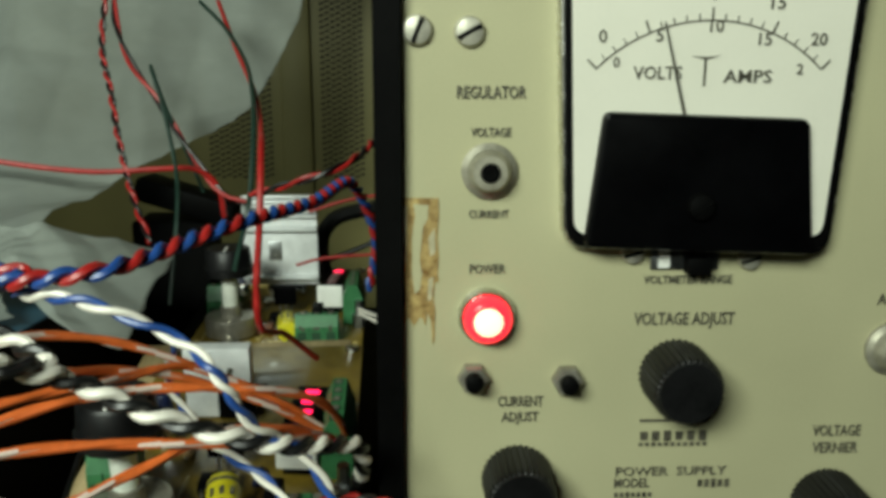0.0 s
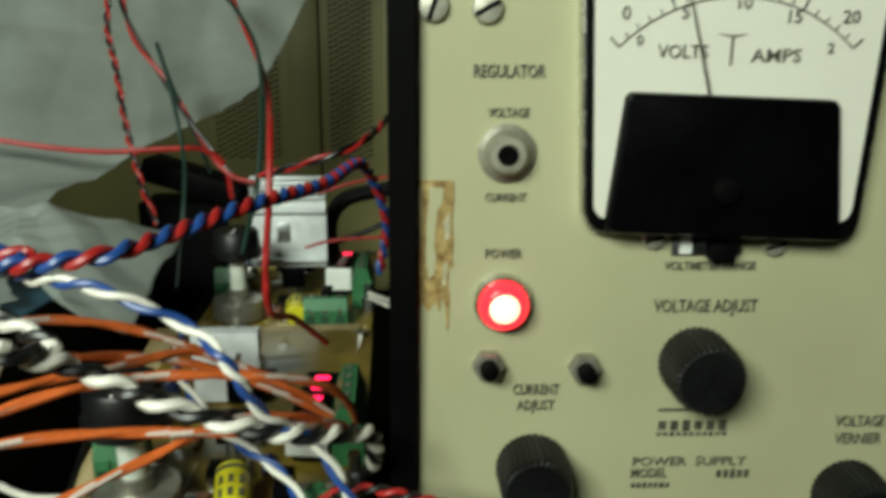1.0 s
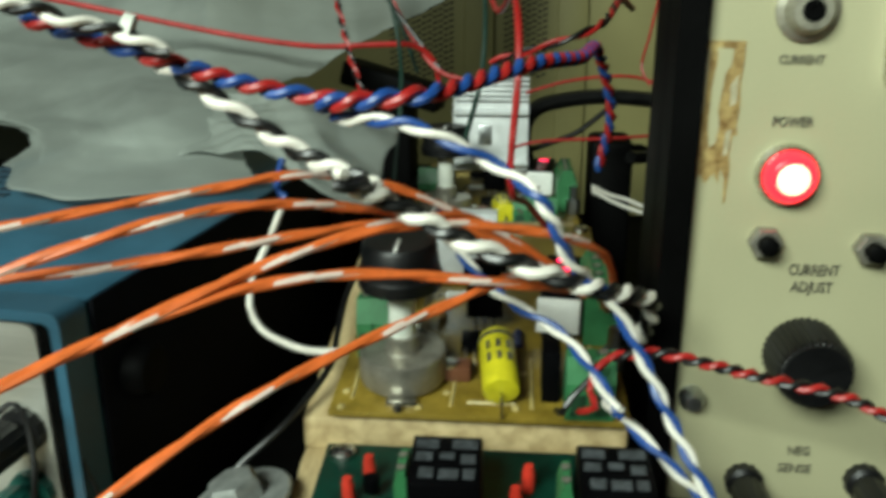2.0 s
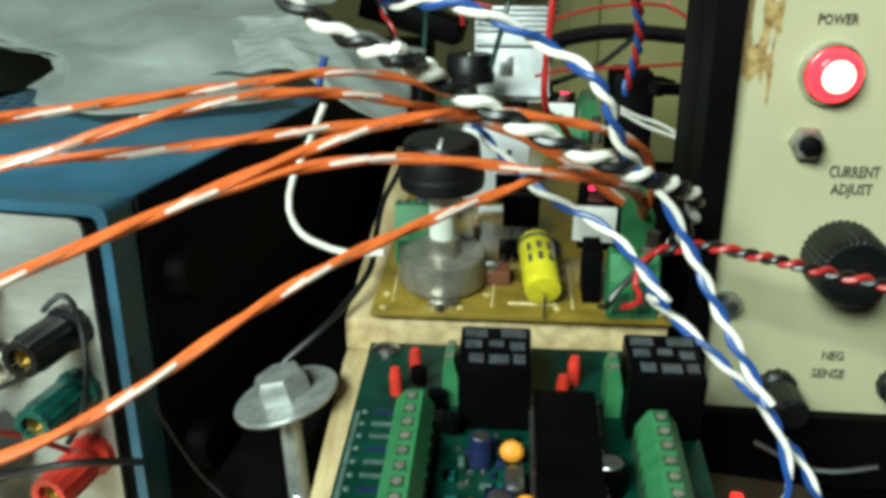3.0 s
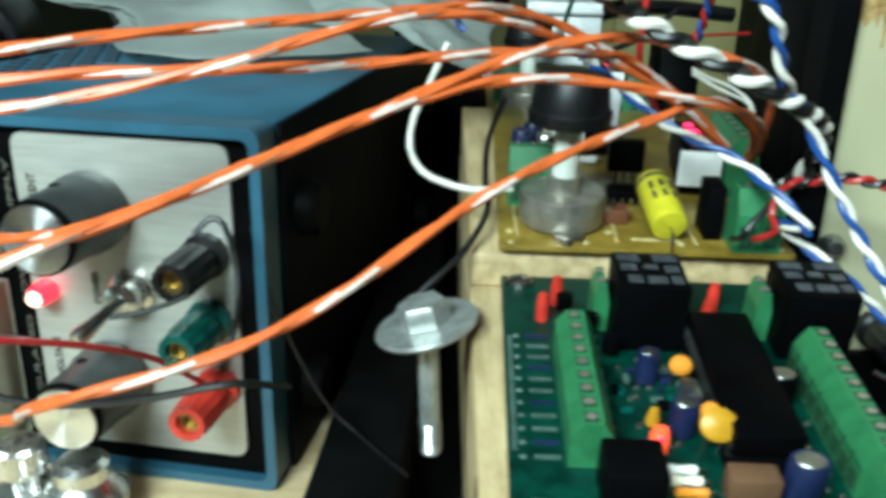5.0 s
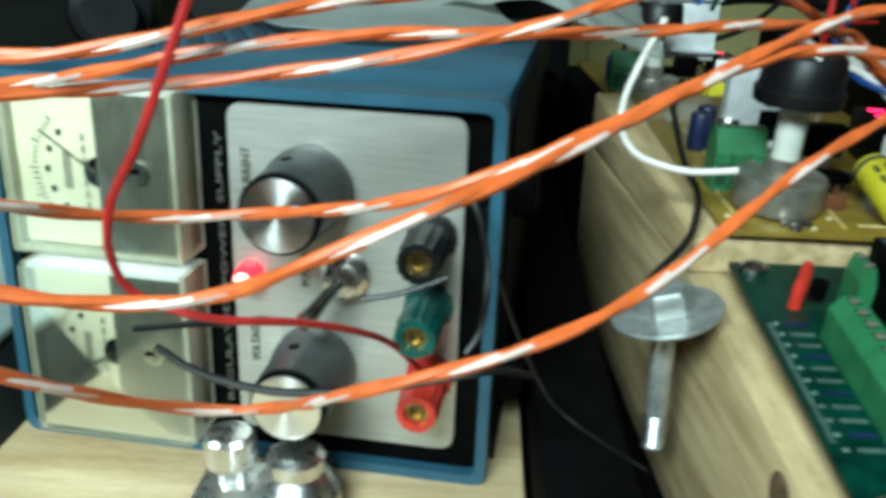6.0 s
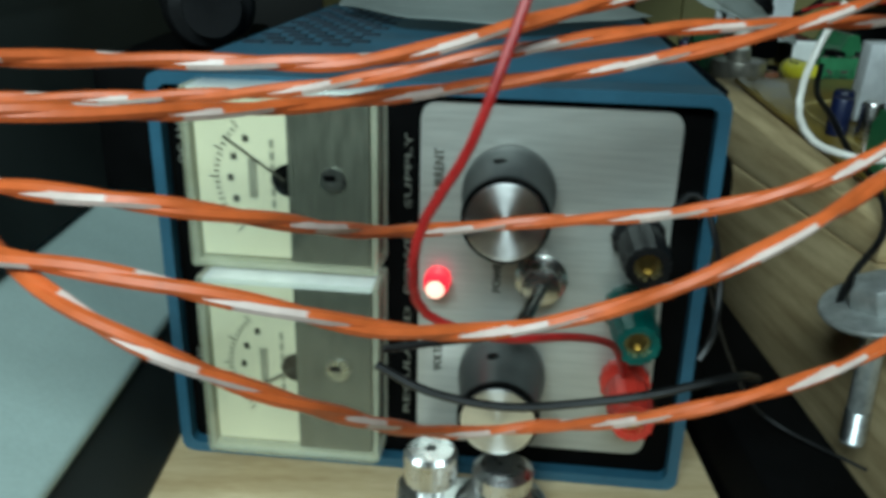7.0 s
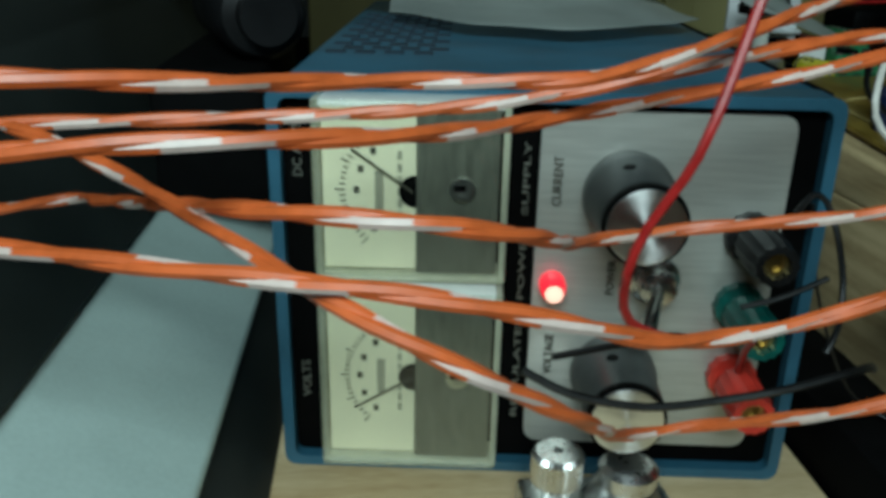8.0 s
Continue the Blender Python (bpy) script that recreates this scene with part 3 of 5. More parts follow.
# ---- circuit boards ----
def terminal(parent, c, n, pitch, w, h, along="x", name="terminal_block", rot=None):
    """A green screw terminal: stepped housing, wire openings and screws."""
    L = n * pitch
    base = new(name)
    base.empty_display_size = 0.004
    base.parent = parent
    base.matrix_basis = Matrix.Translation(c) @ (Matrix.Rotation(math.pi / 2, 4, "Z") if along == "y" else Matrix()) @ (rot or Matrix())
    b = bmesh.new()
    prof = [(-w / 2, 0), (w / 2, 0), (w / 2, h * 0.72), (w * 0.22, h), (-w * 0.22, h), (-w / 2, h * 0.62)]
    l = [b.verts.new((-L / 2, y, z)) for y, z in prof]
    r = [b.verts.new((L / 2, y, z)) for y, z in prof]
    for k in range(6):
        b.faces.new((l[k], l[(k + 1) % 6], r[(k + 1) % 6], r[k]))
    b.faces.new(l[::-1]), b.faces.new(r)
    bmesh.ops.recalc_face_normals(b, faces=b.faces)
    part("housing", b, TERM, base, smooth=False)
    for k in range(n):
        x = -L / 2 + (k + 0.5) * pitch
        part("wire_opening", box((x, -w / 2, h * 0.27), (pitch * 0.62, 0.0006, h * 0.34)), TERMD, base)
        part("screw_well", box((x, w * 0.05, h - 0.0001), (pitch * 0.62, w * 0.30, 0.0005)), TERMD, base)
        part("clamp_screw", lathe([(pitch * 0.20, 0), (pitch * 0.20, 0.0004), (0, 0.0004)], (x, w * 0.05, h), (0, 0, 1), 10), POTM, base)
    for k in range(1, n):
        part("groove", box((-L / 2 + k * pitch, -w / 2, h * 0.35), (0.0003, 0.0006, h * 0.6)), TERMD, base)
    return base


def chip(parent, c, sx, sy, h=0.0034, pins=4, name="chip", along="x"):
    ch = part(name, box((c[0], c[1], c[2] + h / 2 + 0.001), (sx, sy, h), 0.0003), IC, parent)
    b = None
    for k in range(pins):
        for s in (-1, 1):
            if along == "x":
                p, q = (c[0] - sx / 2 + (k + 0.5) * sx / pins, c[1] + s * (sy / 2 + 0.0004), c[2] + 0.0012), (0.0009, 0.0008, 0.0026)
            else:
                p, q = (c[0] + s * (sx / 2 + 0.0004), c[1] - sy / 2 + (k + 0.5) * sy / pins, c[2] + 0.0012), (0.0008, 0.0009, 0.0026)
            b = box(p, q, bm=b)
    part("pins", b, CHROME, ch)
    return ch


def resistor(parent, a, bb, r, m, name="resistor"):
    a, bb = Vector(a), Vector(bb)
    d = (bb - a)
    L = d.length
    ob = part(name, lathe([(r * 0.7, L * 0.18), (r, L * 0.22), (r, L * 0.36), (r * 0.85, L * 0.42), (r * 0.85, L * 0.6), (r, L * 0.66), (r, L * 0.8), (r * 0.7, L * 0.84)], a, d, 12), m, parent)
    part("lead", tube([a - Vector((0, 0, 0.001)), a + d * 0.03 + Vector((0, 0, 0.0002)), a + d * 0.5, a + d * 0.97 + Vector((0, 0, 0.0002)), bb - Vector((0, 0, 0.001))], 0.0003, 5), CHROME, ob)
    return ob


def amber_board(m, lit, big_sink):
    """Home-made amber board: potentiometer with knob, yellow film capacitor, bar display, terminals and heat sink."""
    root = thing("amber_circuit_board", "amber circuit board with potentiometer, yellow capacitor and red bar display", "circuit board", m, group="amber circuit boards on the beam")
    L = 0.128
    part("board", box((0.0368, L / 2, 0.0012), (0.0736, L, 0.0016), 0.0002), PCBY, root)
    z = 0.0021
    for x, y in ((0.004, 0.004), (0.0696, 0.004), (0.004, 0.124), (0.0696, 0.124)):
        part("spacer", lathe([(0.0026, -0.0004), (0.0026, 0.0004), (0.001, 0.0004)], (x, y, 0), seg=8), STEEL, root)
    for pts in ([(0.005, 0.006), (0.005, 0.028), (0.012, 0.034)], [(0.030, 0.004), (0.030, 0.018), (0.026, 0.024), (0.026, 0.04)], [(0.034, 0.006), (0.046, 0.006)],
                [(0.050, 0.004), (0.050, 0.028)], [(0.066, 0.018), (0.066, 0.055), (0.06, 0.07)], [(0.010, 0.05), (0.010, 0.09), (0.03, 0.1)]):
        part("trace", tube([(x, y, z - 0.0001) for x, y in pts], 0.0005, 5), TRACE, root)
    for x, y in ((0.003, 0.002), (0.003, 0.009), (0.022, 0.003), (0.046, 0.004), (0.0285, 0.010), (0.048, 0.02), (0.0535, 0.012), (0.071, 0.0025)):
        part("solder_joint", lathe([(0.0011, 0), (0.0009, 0.0004), (0.0003, 0.0007)], (x, y, z - 0.0001), seg=8), TRACE, root)
    # potentiometer and knob
    px, py = 0.0168, 0.0162
    pot = part("potentiometer", lathe([(0.0109, 0.0008), (0.0112, 0.0014), (0.0112, 0.0082), (0.0110, 0.0089), (0.0106, 0.0091), (0.0104, 0.0086), (0.0050, 0.0088), (0.0046, 0.0092), (0.0044, 0.0134), (0, 0.0134)], (px, py, z), seg=36), POTM, root, "round metal potentiometer")
    part("tab", box((px + 0.001, py - 0.0125, z + 0.0008), (0.0075, 0.0028, 0.0012), 0.0003), CHROME, pot)
    part("solder", lathe([(0.0016, 0), (0.0013, 0.0012), (0, 0.0018)], (px + 0.0005, py - 0.0145, z), seg=10), CHROME, pot)
    part("shaft", lathe([(0.0034, 0), (0.0034, 0.0165), (0.0028, 0.017)], (px, py, z + 0.0130), seg=18), NYLON, pot, "milky plastic shaft")
    kn = part("knob", lathe([(0.0085, 0), (0.0105, 0.0004), (0.0107, 0.0035), (0.0100, 0.0042), (0.0094, 0.0110), (0.0086, 0.0120), (0, 0.0120)], (px, py, z + 0.0272), flutes=26, depth=0.0002), KNOB, pot, "black skirted knob")
    part("pointer", box((px, py - 0.004, z + 0.0393), (0.0008, 0.008, 0.0003)), WHITEP, kn)
    # film capacitor lying with its end up
    c0, c1 = Vector((0.0425, 0.0030, z + 0.0050)), Vector((0.0405, 0.0215, z + 0.0050 if big_sink else z + 0.0105))
    cap = part("film_capacitor", lathe([(0.0030, 0), (0.0044, 0.0004), (0.0046, 0.0012), (0.0046, 0.0178), (0.0042, 0.0186), (0.002, 0.0188)], c0, c1 - c0, 22), YELLOW, root, "yellow tubular film capacitor")
    part("band", lathe([(0.00468, 0.0160), (0.00468, 0.0172), (0.0046, 0.0172)], c0, c1 - c0, 22), INK, cap)
    rot = Vector((0, 1, 0)).rotation_difference(c1 - c0).to_matrix().to_4x4()
    for k in range(3):
        for j in range(2):
            part("printed_bar", box(c0 + rot.to_3x3() @ Vector((-0.0024 + k * 0.0024, 0.0085 + 0.0040 * j, 0.0042 - 0.0006 * abs(k - 1))), (0.0012, 0.0026, 0.0010), rot=rot), INK, cap)
    part("lead", tube([c0, c0 + Vector((0.0002, -0.003, -0.001)), c0 + Vector((0.0002, -0.0036, -0.005))], 0.0004, 6), CHROME, cap)
    # terminals
    terminal(root, (0.0095, 0.0375 if big_sink else 0.0305, z), 3, 0.0044, 0.0090, 0.0165)
    if big_sink:
        tb = terminal(root, (0.0545, 0.0065, z), 3, 0.0060, 0.0100, 0.0120)
        for k in range(3):
            part("printed_bar", box((-0.006 + k * 0.006, -0.0052, 0.0070), (0.0028, 0.0003, 0.0012), rot=Matrix.Rotation((0.7, 0.0, 1.57)[k], 4, "Y")), INK, tb)
    else:
        terminal(root, (0.0635, 0.0045, z), 2, 0.0058, 0.0090, 0.0160)
    terminal(root, (0.0690, 0.0400 if big_sink else 0.0500, z), 5, 0.0054, 0.0090, 0.0185, along="y")
    part("pin_header", box((0.0545, 0.0120, z + 0.0070), (0.0045, 0.010, 0.0140), 0.0004), IC, root, "tall black pin header")
    # bar display
    dm = Matrix.Translation((0.0590, 0.0600 if big_sink else 0.0530, z + 0.0087)) @ Matrix.Rotation(radians(-6), 4, "Z")
    disp = part("bar_display", box((0, 0, 0), (0.0105, 0.030, 0.0100), 0.0003), IC, root, "black bar display with red segments")
    disp.matrix_basis = dm
    part("display_socket", box((0, 0, -0.0069), (0.0090, 0.028, 0.0036), 0.0003), IC, disp, "black socket strip")
    part("display_end", box((0, -0.0156, -0.0002), (0.0118, 0.0012, 0.0104), 0.0002), WHITEP, disp, "white plastic end")
    for k in range(8):
        part("segment", box((0, -0.011 + k * 0.0031, 0.0051), (0.0044, 0.0020, 0.0004), 0.0002), LEDON if k in lit else LEDOFF, disp, "lit red segment" if k in lit else "")
    part("label", box((-0.0002, -0.01624, 0.0), (0.009, 0.0002, 0.007)), WHITEP, disp)
    # chips, regulators, small parts
    chip(root, (0.0360, 0.0320, z), 0.0100, 0.0066)
    chip(root, (0.0330, 0.0850, z), 0.0190, 0.0066, pins=7)
    tr = part("regulator", box((0.0370, 0.0420, z + 0.0105), (0.0102, 0.0044, 0.0090), 0.0004), IC, root, "black power transistor")
    for k in (-1, 0, 1):
        part("pin", box((0.0370 + k * 0.0025, 0.0420, z + 0.003), (0.0008, 0.0006, 0.006)), CHROME, tr)
    if big_sink:
        hs = part("heat_sink", box((0.0345, 0.0530, z + 0.0340), (0.0345, 0.0022, 0.0430), 0.0003), SINK, root, "tall finned aluminium heat sink")
        for k in range(5):
            part("fin", box((0.0345, 0.0512 - 0.0008, z + 0.0550 - k * 0.0023), (0.0345, 0.0026, 0.0011), 0.0002), SINK, hs)
        part("fin", box((0.0345, 0.0505, z + 0.0400), (0.0345, 0.0040, 0.0014), 0.0003, rot=Matrix.Rotation(0.4, 4, "X")), SINK, hs)
        part("fin", box((0.0345, 0.0505, z + 0.0165), (0.0350, 0.0050, 0.0016), 0.0003), SINK, hs)
        part("mounting_hole", box((0.0320, 0.0517, z + 0.0290), (0.0060, 0.0006, 0.0090), 0.0002), STEEL, hs, "dark clip in the heat sink")
    else:
        hs = part("heat_sink", box((0.0290, 0.0760, z + 0.0125), (0.0210, 0.0060, 0.0240), 0.0004), SINK, root, "pale aluminium heat sink block")
        part("marking", box((0.0300, 0.0728, z + 0.0130), (0.0052, 0.0004, 0.0022), rot=Matrix.Rotation(0.5, 4, "Y")), INK, hs)
        part("marking", box((0.0325, 0.0728, z + 0.0150), (0.0016, 0.0004, 0.0060), rot=Matrix.Rotation(0.3, 4, "Y")), INK, hs)
        part("mounting_clip", box((0.0350, 0.0720, z + 0.0055), (0.0120, 0.0020, 0.0090), 0.0004), IC, hs)
    for a, c, m2 in (((0.024, 0.046), (0.024, 0.056), mat("tan_resistor", (0.45, 0.30, 0.13), 0.4)), ((0.0465, 0.030), (0.0465, 0.042), BLUEC), ((0.022, 0.062), (0.034, 0.064), WHITEP)):
        resistor(root, (*a, z + 0.0016), (*c, z + 0.0016), 0.0013, m2)
    part("trimmer", box((0.0305, 0.0180, z + 0.002), (0.0075, 0.006, 0.0040), 0.0004), mat("brown_trimmer", (0.16, 0.06, 0.03), 0.4), root, "brown trimmer with metal screw")
    part("trimmer_screw", lathe([(0.0022, 0), (0.0022, 0.0008), (0, 0.001)], (0.0290, 0.0170, z + 0.004), seg=10), CHROME, root)
    for k, (x, y) in enumerate(((0.008, 0.062), (0.015, 0.058), (0.012, 0.070))):
        part("electrolytic", lathe([(0.0030, 0), (0.0031, 0.0005), (0.0031, 0.0105), (0.0027, 0.0112), (0, 0.011)], (x, y, z), seg=16), BLUEC if k != 1 else CHROME, root, "small capacitor can")
    part("standoff", lathe([(0.0030, 0), (0.0030, 0.006), (0.0018, 0.0064), (0.0018, 0.012), (0, 0.012)], (0.0715, 0.0250, z), seg=6), STEEL, root, "metal standoff bolt")
    part("board_screw", lathe([(0.0028, 0), (0.0026, 0.0014), (0, 0.0018)], (0.0697, 0.1235, z), seg=14), CHROME, root)
    return root


amber_board(BOARD @ pose(0, 0, 0, RISE), (3, 5, 7), False)
amber_board(BOARD @ pose(-0.0012, 0.1512, 0.0027), (7,), True)


def relay(parent, c, name="relay"):
    rl = part(name, box((c[0], c[1], c[2] + 0.0080), (0.0150, 0.0195, 0.0160), 0.0006), IC, parent, "black cube relay")
    for x, y, w, l in ((-0.0042, 0.0060, 0.0048, 0.0034), (0.0038, 0.0062, 0.0054, 0.0034), (-0.0046, 0.0010, 0.0034, 0.0030), (0.0002, 0.0015, 0.0030, 0.0024), (0.0046, 0.0004, 0.0030, 0.0034), (-0.0038, -0.0052, 0.0030, 0.0034), (0.0008, -0.0055, 0.0040, 0.0034), (0.0050, -0.0052, 0.0024, 0.0036)):
        part("printed_bar", box((c[0] + x, c[1] + y, c[2] + 0.0161), (w, l, 0.0003)), RELAYTOP, rl)
    return rl


def green_board(m):
    """Controller board: terminal strips on both long sides, two relays, a large chip and small parts."""
    root = thing("green_circuit_board", "green controller board with relays, terminal strips and large chip", "circuit board", m)
    W, L = 0.0735, 0.1200
    part("board", box((W / 2, -L / 2, 0.0020), (W, L, 0.0016), 0.0002), PCBG, root)
    z = 0.0029
    for x, y in ((0.005, -0.006), (0.069, -0.006), (0.005, -0.100), (0.069, -0.100)):
        part("spacer", lathe([(0.0026, -0.0040), (0.0026, 0.0014), (0.001, 0.0014)], (x, y, 0), seg=8), STEEL, root)
    terminal(root, (0.0145, -0.0610, z), 9, 0.00508, 0.0080, 0.0100, along="y")
    terminal(root, (0.0630, -0.0670, z), 9, 0.00508, 0.0080, 0.0110, along="y", rot=Matrix.Rotation(math.pi, 4, "Z"))
    for k in range(11):
        part("solder_strip", box((0.0072, -0.0330 - k * 0.0048, z + 0.0001), (0.0048, 0.0012, 0.0003)), PADS if k % 3 else BLUEC, root)
        part("pad", lathe([(0.0008, 0), (0.0005, 0.0004), (0, 0.0005)], (0.0028, -0.0330 - k * 0.0048, z), seg=8), PADS, root)
    part("silk_strip", box((0.0013, -0.0560, z + 0.0001), (0.0010, 0.046, 0.0002)), PADS, root)
    relay(root, (0.0308, -0.0285, z))
    relay(root, (0.0655, -0.0298, z))
    terminal(root, (0.0212, -0.0240, z), 2, 0.0050, 0.0034, 0.0120, along="y")
    terminal(root, (0.0560, -0.0260, z), 2, 0.0050, 0.0034, 0.0120, along="y")
    cp = chip(root, (0.0455, -0.0580, z + 0.003), 0.0125, 0.0500, 0.0042, 20, "large_chip", along="y")
    part("socket", box((0.0455, -0.0580, z + 0.0015), (0.0140, 0.0520, 0.0030), 0.0003), IC, cp)
    part("socket_edge", box((0.0386, -0.0540, z + 0.0052), (0.0008, 0.0440, 0.0014)), STEEL, cp, "metal socket rail")
    for x, y, r, h, mm, lab in ((0.0285, -0.0520, 0.0023, 0.0080, BLUEC, "dark blue capacitor can"), (0.0325, -0.0715, 0.0027, 0.0080, BLUEC, "dark blue capacitor can"), (0.0530, -0.0590, 0.0034, 0.0080, IC, "black capacitor can"), (0.0500, -0.0900, 0.0036, 0.0085, BLUEC, "dark blue capacitor can")):
        e = part("electrolytic", lathe([(r * 0.95, 0.0006), (r, 0.001), (r, h * 0.9), (r * 0.9, h), (0, h - 0.0003)], (x, y, z), seg=20), mm, root, lab)
        part("top", lathe([(r * 0.8, 0), (r * 0.7, 0.0003), (0, 0.0003)], (x, y, z + h - 0.0002), seg=16), STEEL, e)
    for x, y, r, mm, lab in ((0.0372, -0.0770, 0.0035, AMBERC, "round yellow ceramic disc"), (0.0345, -0.0530, 0.0023, ORANGEC, "orange ceramic disc"), (0.0372, -0.0700, 0.0020, ORANGEC, "small orange ceramic disc")):
        d = part("ceramic_disc", lathe([(0, 0), (r * 0.7, 0.0002), (r, 0.0010), (r, 0.0018), (r * 0.7, 0.0026), (0, 0.0028)], (x, y, z + r + 0.0025), (0.1, -0.65, 0.75), 20), mm, root, lab)
        part("lead", tube([(x - r * 0.4, y, z), (x - r * 0.4, y, z + r + 0.002)], 0.0003, 5), CHROME, d)
        part("lead", tube([(x + r * 0.4, y, z), (x + r * 0.4, y, z + r + 0.002)], 0.0003, 5), CHROME, d)
    part("crystal", box((0.0353, -0.0630, z + 0.0032), (0.0038, 0.0085, 0.0064), 0.0012), STEEL, root, "metal crystal can")
    led = part("indicator_diode", lathe([(0.0018, 0), (0.0018, 0.004), (0.0013, 0.0056), (0, 0.0060)], (0.0270, -0.0790, z + 0.0010), seg=16), ORANGEL, root, "red indicator diode")
    part("core", lathe([(0.0009, 0), (0.0007, 0.0006), (0, 0.0008)], (0.0270, -0.0803, z + 0.0050), (0, -0.7, 0.7), 10), LAMPRED, led)
    part("small_capacitor", lathe([(0, 0), (0.0012, 0.0006), (0.0014, 0.002), (0.0008, 0.0044), (0, 0.0048)], (0.0272, -0.0705, z + 0.001), seg=10), AMBERC, root, "tiny yellow capacitor")
    for x, y, h in ((0.0088, -0.0245, 0.0070), (0.0125, -0.0160, 0.0075), (0.0455, -0.0250, 0.0070), (0.0483, -0.0170, 0.0075)):
        part("red_diode", lathe([(0.0014, 0), (0.0014, h * 0.7), (0.0010, h), (0, h)], (x, y, z), seg=10), REDP, root, "red upright component")
    for x, y in ((0.0138, -0.0225), (0.0185, -0.0320), (0.0222, -0.0420)):
        part("small_transistor", lathe([(0.0017, 0.002), (0.0019, 0.0025), (0.0019, 0.0060), (0, 0.0062)], (x, y, z), seg=10), IC, root)
    part("connector", box((0.0205, -0.0920, z + 0.0045), (0.0105, 0.0120, 0.0090), 0.0006), IC, root, "black plastic connector")
    part("heat_tab", box((0.0410, -0.0910, z + 0.003), (0.0085, 0.006, 0.0060), 0.0005), mat("brown_body", (0.12, 0.06, 0.03), 0.4), root)
    for k in range(5):
        resistor(root, (0.0258 + k * 0.0004, -0.0850 - k * 0.0034, z + 0.0014), (0.0345 + k * 0.0004, -0.0852 - k * 0.0034, z + 0.0014), 0.0011, [WHITEP, CARD, ORANGEC, AMBERC, WHITEP][k])
    rng = random.Random(8)
    for k in range(60):
        x, y = rng.uniform(0.021, 0.062), rng.uniform(-0.100, -0.040)
        part("solder_joint", lathe([(0.0008, 0), (0.0005, 0.0006), (0, 0.0008)], (x, y, z - 0.0001), seg=7), CHROME, root)
    for k in range(22):
        x, y = rng.uniform(0.021, 0.040), rng.uniform(-0.095, -0.042)
        part("small_part", box((x, y, z + 0.0006), (rng.choice((0.0012, 0.0024)), rng.choice((0.0012, 0.003)), 0.0012), 0.0002), rng.choice((IC, PADS, BLUEC, GREENP)), root)
    for x, y in ((0.0050, -0.0985), (0.0045, -0.0050), (0.0700, -0.0985)):
        part("board_screw", lathe([(0.0034, 0), (0.0033, 0.0012), (0.002, 0.0020), (0, 0.0022)], (x, y, z), seg=16), CHROME, root, "pan-head board screw")
    return root


ORANGEL = mat("orange_lens", (0.75, 0.10, 0.03), 0.25, emit=(1.0, 0.08, 0.02), power=0.7, vary=0.1)
green_board(pose(-0.0782, -0.0312, 0.0645, SLOPE, 0, 1.5) @ Matrix.Diagonal((1, 0.79, 1, 1)))

# small red-lit module and bag of parts beside the green board
mod = thing("small_module", "small dark circuit module with red window", "circuit module", pose(0.016, -0.050, 0.0275, 0, 0, -8))
part("board", box((0, 0, 0.002), (0.026, 0.050, 0.0016), 0.0002), mat("brown_board", (0.03, 0.015, 0.008), 0.4), mod)
part("red_window", box((-0.006, 0.010, 0.0045), (0.0030, 0.0060, 0.0040), 0.0006), mat("lit_red_window", (0.6, 0.03, 0.02), 0.3, emit=(1.0, 0.03, 0.02), power=1.2), mod, "lit red display window")
part("chip", box((-0.004, -0.014, 0.0045), (0.012, 0.010, 0.0034), 0.0004), IC, mod)
part("stand", box((0, 0, -0.0135), (0.024, 0.046, 0.0270), 0.001), BLACK, mod)

# ---- blue supply lying on its side ----
BL = pose(-0.2537, -0.0324, 0.0106, 0, 0, -5.99)
bl = thing("blue_power_supply", "blue bench power supply lying on its side with two meters", "power supply", BL)
W, H, D = 0.1215, 0.0945, 0.205
oc = rounded(rect(0, 0, W, H), 0.0035)
part("case", box((W / 2, D / 2 + 0.004, H / 2), (W - 0.0004, D - 0.006, H - 0.0004), 0.003), BLUE, bl, "blue enamelled steel case")
part("front_frame", ring(oc, rounded(rect(0.0026, 0.0026, W - 0.0026, H - 0.0026), 0.0025), 0.008, -0.0022), BLUE, bl, "blue case lip")
part("front_panel", plate(rounded(rect(0.0026, 0.0026, W - 0.0026, H - 0.0026), 0.0025), 0.007, 0.0012), BLACK, bl, "black front panel")
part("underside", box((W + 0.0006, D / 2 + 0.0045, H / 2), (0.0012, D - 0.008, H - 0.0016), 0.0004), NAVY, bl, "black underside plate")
for y, z in ((0.022, 0.070), (0.022, 0.020), (0.175, 0.070), (0.175, 0.020)):
    part("rubber_foot", lathe([(0.0075, 0), (0.0072, 0.004), (0.0060, 0.0055), (0, 0.0055)], (W + 0.0012, y, z), (1, 0, 0), 20), BLACK, bl, "round black rubber foot")
for i in range(13):
    for j in range(4):
        part("vent_slot", box((0.0075 + j * 0.0078 + (i % 2) * 0.0038, 0.048 + i * 0.0078, H - 0.0001), (0.0052, 0.0036, 0.0006), 0.0002), VENT, bl)
sp = part("silver_panel", plate(rounded(rect(0.0588, 0.0078, 0.1130, 0.0902), 0.004), 0.0012, 0.0002), SILVER, bl, "brushed silver control panel")


def sidewords(text, x, z, length, h, parent, m, y=0.0000):
    mt_ = Matrix.Translation((x, y, z)) @ UP @ Matrix.Rotation(math.pi / 2, 4, "Z")
    return lettering(text, h, m, parent, mt_, width=length)


